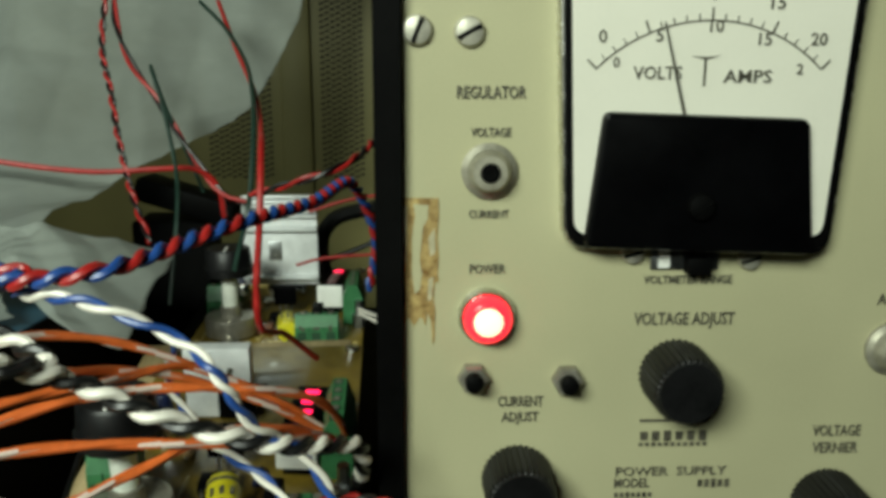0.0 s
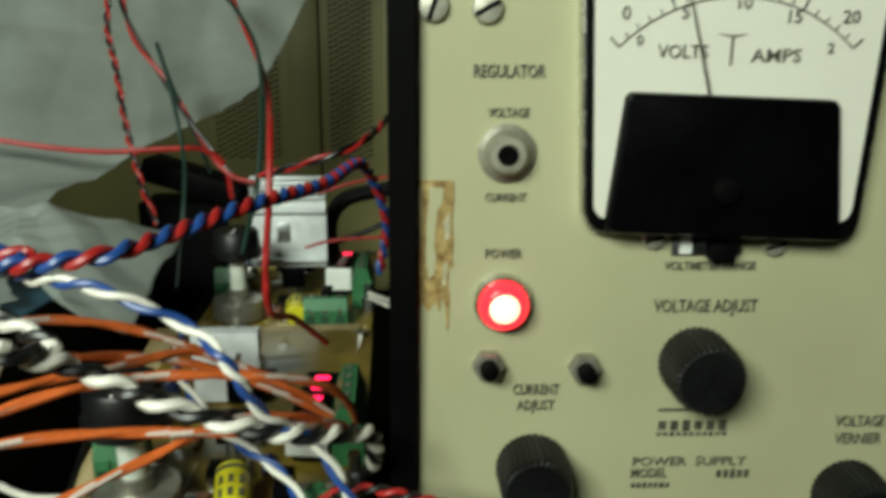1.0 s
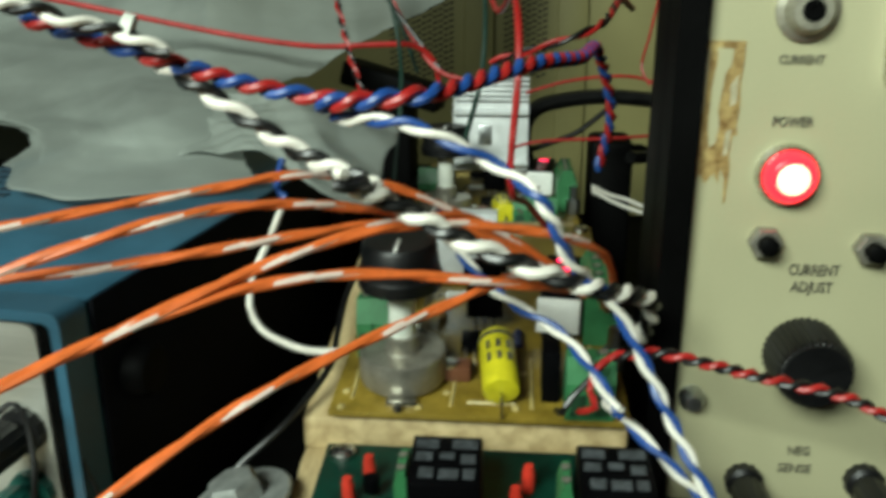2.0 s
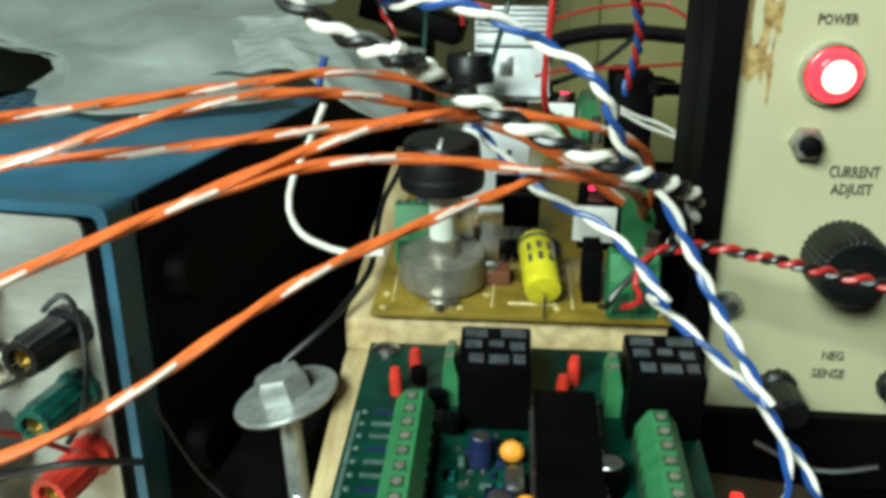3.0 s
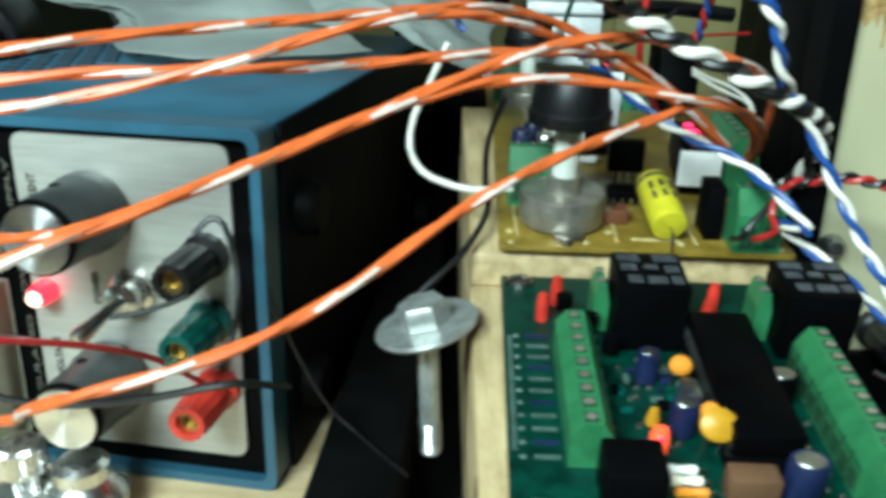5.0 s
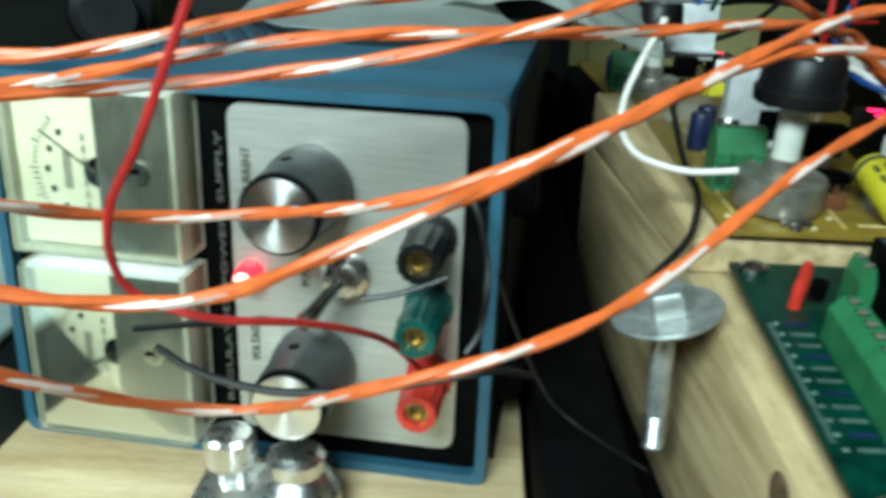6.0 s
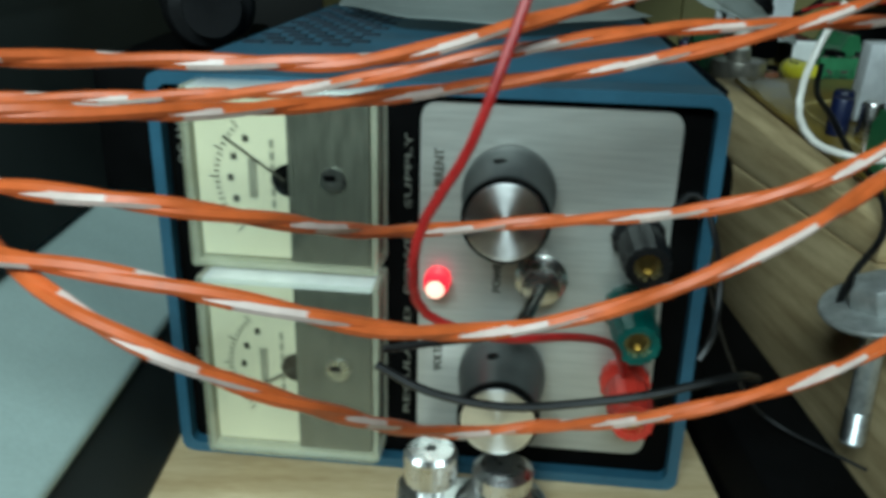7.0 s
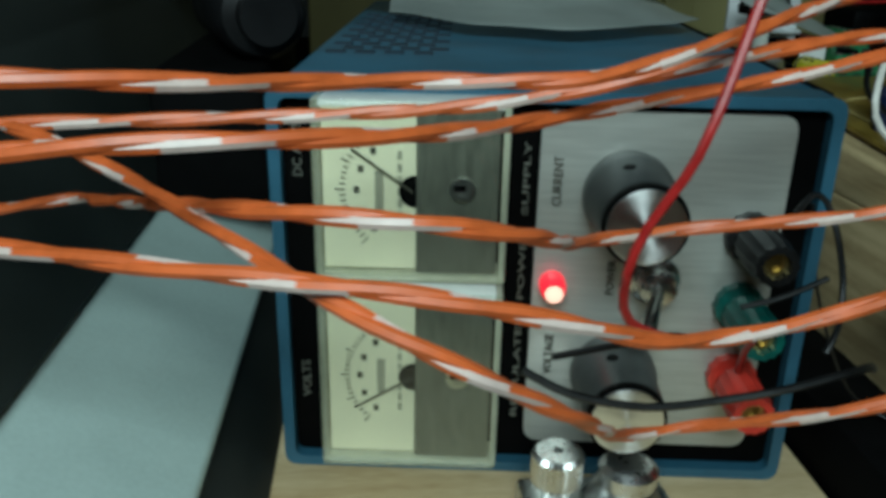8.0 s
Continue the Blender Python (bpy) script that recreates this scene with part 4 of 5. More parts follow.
sidewords("REGULATED  POWER  SUPPLY", 0.0562, 0.0485, 0.0690, 0.0014, bl, SATIN, y=0.0008)
sidewords("CURRENT", 0.0630, 0.0745, 0.0115, 0.0020, bl, INK)
sidewords("VOLTAGE", 0.0636, 0.0320, 0.0105, 0.0020, bl, INK)
sidewords("POWER", 0.0765, 0.0520, 0.0085, 0.0018, bl, INK)
sidewords("DC AMPS", 0.0058, 0.0800, 0.0120, 0.0020, bl, SATIN, y=0.0008)
sidewords("VOLTS", 0.0058, 0.0230, 0.0100, 0.0020, bl, SATIN, y=0.0008)


FAINT = mat("faint_print", (0.36, 0.34, 0.26), 0.6)


def side_meter(z0, z1, needle):
    """A clear-fronted meter turned on its side: card, grey lower half, acrylic cover."""
    x0, x1 = 0.0112, 0.0516
    m_ = part("meter", plate(rounded(rect(x0 + 0.001, z0 + 0.001, x1 - 0.001, z1 - 0.001), 0.001), 0.0012, -0.0030), BLACK, bl, "clear-fronted panel meter")
    part("dial_card", plate(rect(x0 + 0.0016, z0 + 0.0018, x0 + 0.0212, z1 - 0.0018), -0.0030, -0.0086), CARD, m_, "cream dial card")
    part("lower_plate", plate(rect(x0 + 0.0214, z0 + 0.0016, x1 - 0.0020, z1 - 0.0016), -0.0030, -0.0100), SATIN, m_, "grey ribbed lower plate")
    for k in range(14):
        part("rib", box((x0 + 0.0224 + k * 0.0011, -0.0101, (z0 + z1) / 2), (0.0005, 0.0003, z1 - z0 - 0.006)), SATIN, m_)
    zc = (z0 + z1) / 2
    sc = part("zero_screw", lathe([(0.0028, 0), (0.0027, 0.0010), (0.0014, 0.0012), (0, 0.0006)], (x0 + 0.0310, -0.0098, zc + 0.001), (0, -1, 0), 18), ALU, m_, "bright zero-adjust screw")
    part("slot", box((x0 + 0.0304, -0.0109, zc + 0.0016), (0.0024, 0.0006, 0.0012)), BLACK, sc)
    part("pivot", lathe([(0.0034, 0), (0.0034, 0.0004), (0, 0.0004)], (x0 + 0.0210, -0.0087, zc), (0, -1, 0), 20), BLACK, m_)
    a = Vector((x0 + 0.0205, zc))
    b_ = a + Vector((-math.cos(needle), math.sin(needle))) * 0.0155
    o = (b_ - a).normalized().orthogonal() * 0.00022
    part("needle", plate([(a - o)[:], (a + o)[:], (b_ + o)[:], (b_ - o)[:]], -0.0094, -0.0096), INK, m_, "thin needle")
    arc_ = None
    for k in range(21):
        t = radians(-48 + k * 4.8)
        r0, r1 = 0.0142, 0.0142 + (0.0022 if k % 5 == 0 else 0.0012)
        p0, p1 = a + Vector((-math.cos(t), math.sin(t))) * r0, a + Vector((-math.cos(t), math.sin(t))) * r1
        o = (p1 - p0).normalized().orthogonal() * 0.00014
        arc_ = plate([(p0 - o)[:], (p0 + o)[:], (p1 + o)[:], (p1 - o)[:]], -0.0086, -0.0088, bm=arc_)
    tagged(part("scale", arc_, INK, m_), kind="stuff")
    for k in range(5):
        t = radians(-46 + k * 23)
        q = a + Vector((-math.cos(t), math.sin(t))) * 0.0118
        part("printed_bar", box((q.x, -0.0087, q.y), (0.0012, 0.0003, 0.0014)), INK, m_)
    part("printed_bar", box((x0 + 0.0135, -0.0087, zc), (0.0018, 0.0003, 0.0085)), FAINT, m_)
    for k in range(7):
        part("printed_bar", box((x0 + 0.0178, -0.0087, zc - 0.008 + k * 0.0026), (0.0009, 0.0003, 0.0018)), FAINT, m_)
    # acrylic cover: walls and front
    y0, y1, w = 0.0010, -0.0125, 0.0014
    cov = part("clear_cover", plate(rounded(rect(x0, z0, x1, z1), 0.0012), y1 + w, y1, 0.0005), CLEAR, m_, "clear acrylic cover")
    cov.visible_shadow = False
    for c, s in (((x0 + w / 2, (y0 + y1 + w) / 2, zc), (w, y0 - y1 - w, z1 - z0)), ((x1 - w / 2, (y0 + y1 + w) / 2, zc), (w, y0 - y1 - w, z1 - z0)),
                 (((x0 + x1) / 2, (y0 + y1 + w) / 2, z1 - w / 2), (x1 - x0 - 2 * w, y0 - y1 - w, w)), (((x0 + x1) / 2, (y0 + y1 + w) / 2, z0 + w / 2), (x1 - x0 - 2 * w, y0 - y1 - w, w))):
        part("cover_wall", box(c, s, 0.0002), ACRYT if c[2] > zc + 0.01 else ACRYL, cov, "milky acrylic edge, glare painted into the top one").visible_shadow = False


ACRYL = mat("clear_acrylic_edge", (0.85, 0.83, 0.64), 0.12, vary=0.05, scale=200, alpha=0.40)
# Top edge is whiter and more opaque: the glare there is painted in.
ACRYT = mat("glare_acrylic_edge", (0.92, 0.93, 0.88), 0.10, vary=0.04, scale=200, alpha=0.75)
side_meter(0.0548, 0.0935, 0.62)
side_meter(0.0078, 0.0518, -0.55)


def control_knob(x, z, name="control_knob"):
    k = part(name, lathe([(0.0098, 0.0008), (0.0100, 0.002), (0.0098, 0.0060), (0.0090, 0.0075), (0.0088, 0.0190), (0.0084, 0.0205)], (x, 0.0002, z), (0, -1, 0), 40), mat("grey_knob", (0.06, 0.065, 0.062), 0.35, vary=0.15), bl, "dark grey knob with turned metal cap")
    part("rim", lathe([(0.0084, 0.0200), (0.0087, 0.0206), (0.0086, 0.0218), (0.0080, 0.0220)], (x, 0.0002, z), (0, -1, 0), 40), BLACK, k)
    cap_ = lathe([(0.0078, 0.0218), (0.0078, 0.0226)] + [(0.0077 - i * 0.0007, 0.02262 + (i % 2) * 0.00007) for i in range(10)] + [(0, 0.0226)], (x, 0.0002, z), (0, -1, 0), 40)
    part("cap", cap_, CAPS, k, "turned aluminium cap")
    part("set_screw", lathe([(0.0014, 0), (0.0012, 0.0003), (0, 0.0002)], (x - 0.002, -0.010, z + 0.0087), (-0.1, 0, 1), 12), BLACK, k)


def turned_metal():
    """Aluminium turned on a lathe: its gloss stretches round the centre."""
    m = mat("lathe_turned_cap", (0.88, 0.88, 0.86), 0.33, 1.0, vary=0.04, scale=400)
    b = m.node_tree.nodes["Principled BSDF"]
    b.inputs["Anisotropic"].default_value = 0.9
    b.inputs["Anisotropic Rotation"].default_value = 0.25
    tg = m.node_tree.nodes.new("ShaderNodeTangent")
    tg.direction_type, tg.axis = "RADIAL", "Y"
    m.node_tree.links.new(tg.outputs[0], b.inputs["Tangent"])
    return m


CAPS = turned_metal()
control_knob(0.0781, 0.0722)
control_knob(0.0787, 0.0282)
pw = part("indicator_lamp", lathe([(0.0030, 0), (0.0030, 0.0030), (0.0026, 0.0050), (0.0014, 0.0064), (0, 0.0066)], (0.0632, 0.0002, 0.0503), (0, -1, 0), 24), LAMPRED, bl, "lit red indicator lamp")
part("bulb", lathe([(0.0021, 0), (0.0017, 0.0006), (0, 0.0010)], (0.0632, -0.0058, 0.0500), (0, -1, 0), 16), LAMPHOT, pw)
sw = part("toggle_switch", lathe([(0.0058, 0), (0.0058, 0.0012), (0.0050, 0.0016), (0.0042, 0.0018), (0.0042, 0.006), (0.0030, 0.0064), (0, 0.0064)], (0.0862, 0.0002, 0.0520), (0, -1, 0), 24), CHROME, bl, "chrome toggle switch")
part("lever", lathe([(0.0013, 0), (0.0016, 0.006), (0.0022, 0.0125), (0.0020, 0.0140), (0, 0.0145)], (0.0862, -0.0060, 0.0520), (-0.35, -0.85, -0.38), 14), CHROME, sw)


def post(x, z, m, lab):
    b_ = part("binding_post", lathe([(0.0058, 0), (0.0058, 0.0025), (0.0038, 0.0030), (0.0038, 0.0050), (0.0050, 0.0055), (0.0050, 0.0150), (0.0046, 0.0165), (0.0046, 0.0185), (0.0030, 0.0185), (0.0028, 0.013), (0, 0.013)], (x, 0.0002, z), (0, -1, 0), flutes=14, depth=0.00035), m, bl, lab)
    part("socket", lathe([(0.0027, 0), (0.0027, 0.0012), (0.0019, 0.0012), (0.0018, 0), (0, 0)], (x, -0.0155, z), (0, -1, 0), 16), BRASS, b_)


post(0.1062, 0.0632, KNOB, "black binding post")
post(0.1060, 0.0462, GREENP, "dark green binding post")
post(0.1068, 0.0280, REDP, "red binding post")

# ---- board under the blue supply, grey case, dark cylinder, metal fittings ----
bd = tagged(part("wooden_board", box((-0.262, 0.12, 0.0053), (0.278, 0.52, 0.0102), 0.001), TABLE), "pale wooden board under the blue power supply", "board")


def prism(prof, y0, y1):
    """A long body with an outline in x and z, from y0 to y1."""
    b = bmesh.new()
    f = [b.verts.new((x, y0, z)) for x, z in prof]
    g = [b.verts.new((x, y1, z)) for x, z in prof]
    n = len(prof)
    for k in range(n):
        b.faces.new((f[k], f[(k + 1) % n], g[(k + 1) % n], g[k]))
    b.faces.new(f[::-1]), b.faces.new(g)
    bmesh.ops.recalc_face_normals(b, faces=b.faces)
    bmesh.ops.bevel(b, geom=b.edges[:], offset=0.0012, segments=2, profile=0.5, affect="EDGES")
    return b


gc = thing("grey_case", "grey-green sloping metal case beside the blue supply", "case", pose(0, 0, 0.0106, 0, 0, 0))
part("sloping_top", prism([(-0.267, 0.0165), (-0.267, 0.0195), (-0.303, 0.0390), (-0.330, 0.0390), (-0.330, 0.0165)], -0.130, 0.30), GREYM, gc, "grey-green sloping lid")
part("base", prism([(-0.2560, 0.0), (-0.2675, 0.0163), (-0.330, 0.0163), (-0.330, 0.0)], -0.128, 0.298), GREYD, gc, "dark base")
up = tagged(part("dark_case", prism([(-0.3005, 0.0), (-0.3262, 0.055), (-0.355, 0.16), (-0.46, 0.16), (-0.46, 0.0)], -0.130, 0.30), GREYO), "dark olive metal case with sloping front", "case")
up.matrix_basis = pose(0, 0, 0.0500)
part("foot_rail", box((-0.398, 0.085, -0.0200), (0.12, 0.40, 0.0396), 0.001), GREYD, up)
cyl = tagged(part("black_cylinder", lathe([(0.014, 0), (0.015, 0.002), (0.015, 0.050), (0.013, 0.053), (0.009, 0.054), (0.009, 0.062), (0, 0.062)], (0, 0, 0), (0.35, -1, 0.0), 32), KNOB), "glossy black cylindrical housing", "cylinder")
cyl.matrix_basis = pose(-0.284, 0.118, 0.1088)
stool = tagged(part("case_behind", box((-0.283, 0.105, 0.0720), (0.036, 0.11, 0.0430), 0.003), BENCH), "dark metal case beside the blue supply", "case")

# turned metal fittings in front of the blue supply
fit_ = thing("metal_fitting", "turned aluminium fitting with small knob standing on the board", "metal fitting", pose(-0.186, -0.060, 0.0106))
part("block", box((0.002, 0, 0.0035), (0.030, 0.016, 0.0070), 0.0012), ALU, fit_)
part("thumb_screw", lathe([(0.0030, 0.006), (0.0030, 0.0110), (0.0056, 0.0118), (0.0058, 0.0130), (0.0058, 0.0185), (0.0050, 0.0195), (0.0014, 0.0196), (0.0012, 0.0180), (0, 0.0180)], (-0.0055, 0, 0), flutes=30, depth=0.0003), ALU, fit_, "knurled aluminium thumb screw")
part("barrel", lathe([(0.0100, 0.004), (0.0102, 0.0075), (0.0070, 0.0120), (0.0064, 0.0125), (0.0066, 0.0160), (0.0050, 0.0172), (0, 0.0172)], (0.0100, -0.002, 0), seg=30), ALU, fit_, "turned aluminium barrel")

pb = bmesh.new()
bmesh.ops.create_icosphere(pb, subdivisions=4, radius=1.0)
for v in pb.verts:
    n = v.co.copy()
    k = 1 + 0.35 * noise.noise(n * 2.2) + 0.18 * abs(noise.noise(n * 5))
    v.co = Vector((n.x * 0.011 * k, n.y * 0.013 * k, 0.0085 + n.z * 0.0085 * min(k, 1.0)))
bagp = part("parts_bag", pb, CLEAR)
bagp.matrix_basis = pose(0.0235, -0.0215, 0.0005)
tagged(bagp, "small clear plastic bag of parts beside the boards", "plastic bag")
bp_ = part("bag_content", box((0, 0, 0.006), (0.009, 0.008, 0.007), 0.002), REDP, bagp, "pinkish parts inside")


# ---- wires ----
ORANGE = "orange and white twisted wire pair strung across the bench"
tagged(twisted(ORANGE, [(-0.4265, -0.1206, 0.1191), (-0.3566, -0.1238, 0.1210), (-0.3130, -0.1258, 0.1222), (-0.2790, -0.1249, 0.1222), (-0.2571, -0.1198, 0.1209), (-0.2434, -0.1115, 0.1193), (-0.2323, -0.1040, 0.1182), (-0.2217, -0.1011, 0.1178), (-0.2122, -0.1017, 0.1179), (-0.2043, -0.1016, 0.1181), (-0.1964, -0.0993, 0.1190), (-0.1866, -0.0960, 0.1211), (-0.1751, -0.0907, 0.1238), (-0.1632, -0.0823, 0.1259), (-0.1512, -0.0718, 0.1271), (-0.1388, -0.0609, 0.1278), (-0.1262, -0.0503, 0.1285), (-0.1134, -0.0398, 0.1293), (-0.1006, -0.0294, 0.1300), (-0.0878, -0.0189, 0.1307), (-0.0740, -0.0110, 0.1285), (-0.0600, -0.0040, 0.1230), (-0.0450, 0.0020, 0.1140), (-0.0290, 0.0080, 0.1020), (-0.0085, 0.0160, 0.0850)], 0.00088, 0.0330, (WORG, (WORG, WPNK)), stripes=(None, (0.034, 0.34)), gap=0.38), group="orange wire pairs")
tagged(twisted(ORANGE, [(-0.4508, -0.0472, 0.0920), (-0.3825, -0.0609, 0.0986), (-0.3386, -0.0697, 0.1029), (-0.3034, -0.0757, 0.1057), (-0.2785, -0.0786, 0.1071), (-0.2596, -0.0796, 0.1078), (-0.2427, -0.0802, 0.1085), (-0.2267, -0.0817, 0.1096), (-0.2119, -0.0848, 0.1116), (-0.1981, -0.0882, 0.1146), (-0.1841, -0.0891, 0.1178), (-0.1696, -0.0862, 0.1201), (-0.1547, -0.0805, 0.1213), (-0.1396, -0.0737, 0.1214), (-0.1244, -0.0668, 0.1213), (-0.1094, -0.0594, 0.1216), (-0.0952, -0.0508, 0.1222), (-0.0819, -0.0408, 0.1224), (-0.0698, -0.0294, 0.1217), (-0.0587, -0.0170, 0.1200), (-0.0480, -0.0042, 0.1177), (-0.0350, 0.0040, 0.1090), (-0.0220, 0.0100, 0.0985), (-0.0085, 0.0160, 0.0850)], 0.00088, 0.0330, (WORG, (WORG, WPNK)), stripes=(None, (0.034, 0.34)), gap=0.38), group="orange wire pairs")
tagged(twisted(ORANGE, [(-0.4209, -0.0894, 0.0883), (-0.3539, -0.1056, 0.1003), (-0.3106, -0.1161, 0.1080), (-0.2761, -0.1231, 0.1134), (-0.2526, -0.1250, 0.1155), (-0.2365, -0.1216, 0.1151), (-0.2241, -0.1136, 0.1137), (-0.2133, -0.1035, 0.1124), (-0.2020, -0.0946, 0.1120), (-0.1888, -0.0887, 0.1128), (-0.1741, -0.0852, 0.1145), (-0.1586, -0.0824, 0.1168), (-0.1433, -0.0793, 0.1198), (-0.1287, -0.0748, 0.1236), (-0.1150, -0.0681, 0.1276), (-0.1023, -0.0593, 0.1304), (-0.0905, -0.0489, 0.1309), (-0.0795, -0.0376, 0.1288), (-0.0692, -0.0260, 0.1250), (-0.0591, -0.0141, 0.1204), (-0.0470, -0.0050, 0.1145), (-0.0340, 0.0020, 0.1065), (-0.0210, 0.0090, 0.0965), (-0.0085, 0.0160, 0.0850)], 0.00088, 0.0330, (WORG, (WORG, WPNK)), stripes=(None, (0.034, 0.34)), gap=0.38), group="orange wire pairs")
tagged(twisted(ORANGE, [(-0.4250, -0.0850, 0.0900), (-0.3700, -0.0780, 0.0880), (-0.3320, -0.0700, 0.0865), (-0.3080, -0.0590, 0.0852), (-0.2914, -0.0485, 0.0848), (-0.2818, -0.0609, 0.0885), (-0.2727, -0.0736, 0.0923), (-0.2647, -0.0868, 0.0963), (-0.2576, -0.1006, 0.1006), (-0.2492, -0.1135, 0.1045), (-0.2377, -0.1231, 0.1069), (-0.2240, -0.1256, 0.1064), (-0.2124, -0.1191, 0.1026), (-0.2053, -0.1067, 0.0970), (-0.1997, -0.0929, 0.0916), (-0.1905, -0.0828, 0.0886), (-0.1772, -0.0810, 0.0894), (-0.1639, -0.0872, 0.0927), (-0.1516, -0.0955, 0.0973), (-0.1384, -0.0985, 0.1025), (-0.1249, -0.0941, 0.1078), (-0.1120, -0.0859, 0.1125), (-0.0995, -0.0768, 0.1170), (-0.0871, -0.0675, 0.1213), (-0.0747, -0.0580, 0.1249), (-0.0619, -0.0486, 0.1268), (-0.0487, -0.0398, 0.1261), (-0.0353, -0.0316, 0.1230), (-0.0220, -0.0237, 0.1188), (-0.0130, -0.0120, 0.1110), (-0.0090, 0.0020, 0.0990), (-0.0085, 0.0160, 0.0850)], 0.00088, 0.0330, (WORG, (WORG, WPNK)), stripes=(None, (0.034, 0.34)), gap=0.38), group="orange wire pairs")
tagged(twisted(ORANGE, [(-0.4389, -0.0561, 0.0841), (-0.3739, -0.0810, 0.0919), (-0.3249, -0.0998, 0.0978), (-0.2916, -0.1110, 0.1003), (-0.2722, -0.1176, 0.1009), (-0.2569, -0.1237, 0.1013), (-0.2414, -0.1289, 0.1016), (-0.2255, -0.1311, 0.1003), (-0.2103, -0.1296, 0.0964), (-0.1969, -0.1237, 0.0907), (-0.1842, -0.1166, 0.0873), (-0.1719, -0.1158, 0.0894), (-0.1604, -0.1191, 0.0956), (-0.1478, -0.1166, 0.1013), (-0.1346, -0.1080, 0.1054), (-0.1223, -0.0979, 0.1093), (-0.1104, -0.0872, 0.1134), (-0.0983, -0.0765, 0.1170), (-0.0857, -0.0664, 0.1194), (-0.0722, -0.0573, 0.1197), (-0.0580, -0.0493, 0.1179), (-0.0434, -0.0422, 0.1147), (-0.0288, -0.0353, 0.1112), (-0.0190, -0.0230, 0.1060), (-0.0120, -0.0070, 0.0980), (-0.0085, 0.0160, 0.0850)], 0.00088, 0.0330, (WORG, (WORG, WPNK)), stripes=(None, (0.034, 0.34)), gap=0.38), group="orange wire pairs")
tagged(twisted(ORANGE, [(-0.4138, 0.0054, 0.1054), (-0.3555, -0.0333, 0.1065), (-0.3126, -0.0618, 0.1073), (-0.2842, -0.0806, 0.1059), (-0.2688, -0.0927, 0.1037), (-0.2578, -0.1042, 0.1023), (-0.2477, -0.1167, 0.1014), (-0.2371, -0.1279, 0.0996), (-0.2249, -0.1335, 0.0949), (-0.2131, -0.1306, 0.0871), (-0.2040, -0.1218, 0.0781), (-0.1975, -0.1105, 0.0688), (-0.1918, -0.0985, 0.0600), (-0.1840, -0.0888, 0.0537), (-0.1744, -0.0876, 0.0541), (-0.1667, -0.0962, 0.0605), (-0.1585, -0.1058, 0.0683), (-0.1461, -0.1088, 0.0740), (-0.1315, -0.1053, 0.0776), (-0.1176, -0.0988, 0.0818), (-0.1050, -0.0914, 0.0879), (-0.0932, -0.0830, 0.0949), (-0.0815, -0.0738, 0.1009), (-0.0696, -0.0640, 0.1050), (-0.0577, -0.0537, 0.1079), (-0.0458, -0.0432, 0.1102), (-0.0338, -0.0327, 0.1124), (-0.0230, -0.0210, 0.1080), (-0.0140, -0.0060, 0.0990), (-0.0085, 0.0160, 0.0850)], 0.00088, 0.0330, (WORG, (WORG, WPNK)), stripes=(None, (0.034, 0.34)), gap=0.38), group="orange wire pairs")
twisted("blue and white twisted wire pair running to the boards", [(-0.0713, -0.0401, 0.1479), (-0.0539, -0.0465, 0.1474), (-0.0369, -0.0461, 0.1394), (-0.0282, -0.0511, 0.1334), (-0.0223, -0.0462, 0.1202), (-0.0135, -0.0388, 0.1101), (-0.0051, -0.0405, 0.0953), (0.0019, -0.0465, 0.0822), (0.0101, -0.0555, 0.0689)], 0.0008, 0.015, (WBLU, WWHT))
twisted("blue and white twisted wire pair looping past the boards", [(-0.0569, 0.0201, 0.1143), (-0.0540, -0.0009, 0.1134), (-0.0393, -0.0184, 0.1039), (-0.0223, -0.0292, 0.0968), (-0.0109, -0.0435, 0.0864), (-0.0126, -0.0329, 0.0833), (0.0016, -0.0435, 0.0732), (0.0142, -0.0469, 0.0606), (0.0181, -0.0517, 0.0466), (0.0140, -0.0521, 0.0386), (0.0074, -0.0526, 0.0377)], 0.00075, 0.019, (WBLU, WWHT))
twisted("blue and white wire pair lying beside the boards", [(0.0205, -0.0361, 0.0492), (0.0225, -0.0441, 0.0488), (0.0250, -0.0537, 0.0440), (0.0281, -0.0615, 0.0441), (0.0329, -0.0680, 0.0471)], 0.0007, 0.016, (WBLU, WWHT))
twisted("blue and white wire pair lying beside the boards", [(-0.0027, -0.0722, 0.0436), (0.0050, -0.0770, 0.0434), (0.0120, -0.0808, 0.0460), (0.0195, -0.0835, 0.0515), (0.0233, -0.0869, 0.0559)], 0.0007, 0.018, (WBLU, WWHT))
twisted("black and white twisted wire pair over the boards", [(-0.1103, -0.0368, 0.1599), (-0.0808, -0.0388, 0.1414), (-0.0617, -0.0499, 0.1360), (-0.0652, -0.0623, 0.1404), (-0.0572, -0.0520, 0.1334), (-0.0448, -0.0507, 0.1265), (-0.0282, -0.0478, 0.1189), (-0.0148, -0.0393, 0.1123), (-0.0031, -0.0227, 0.1040), (-0.0022, -0.0135, 0.0930), (-0.0040, -0.0060, 0.0855)], 0.00120, 0.0125, (WBLK, WWHT))
twisted("black and white twisted wire pair in the cable loom", [(-0.1364, -0.0550, 0.1701), (-0.1254, -0.0513, 0.1695), (-0.1203, -0.0490, 0.1668), (-0.1140, -0.0460, 0.1656), (-0.1029, -0.0438, 0.1607)], 0.0009, 0.012, (WBLK, WWHT))
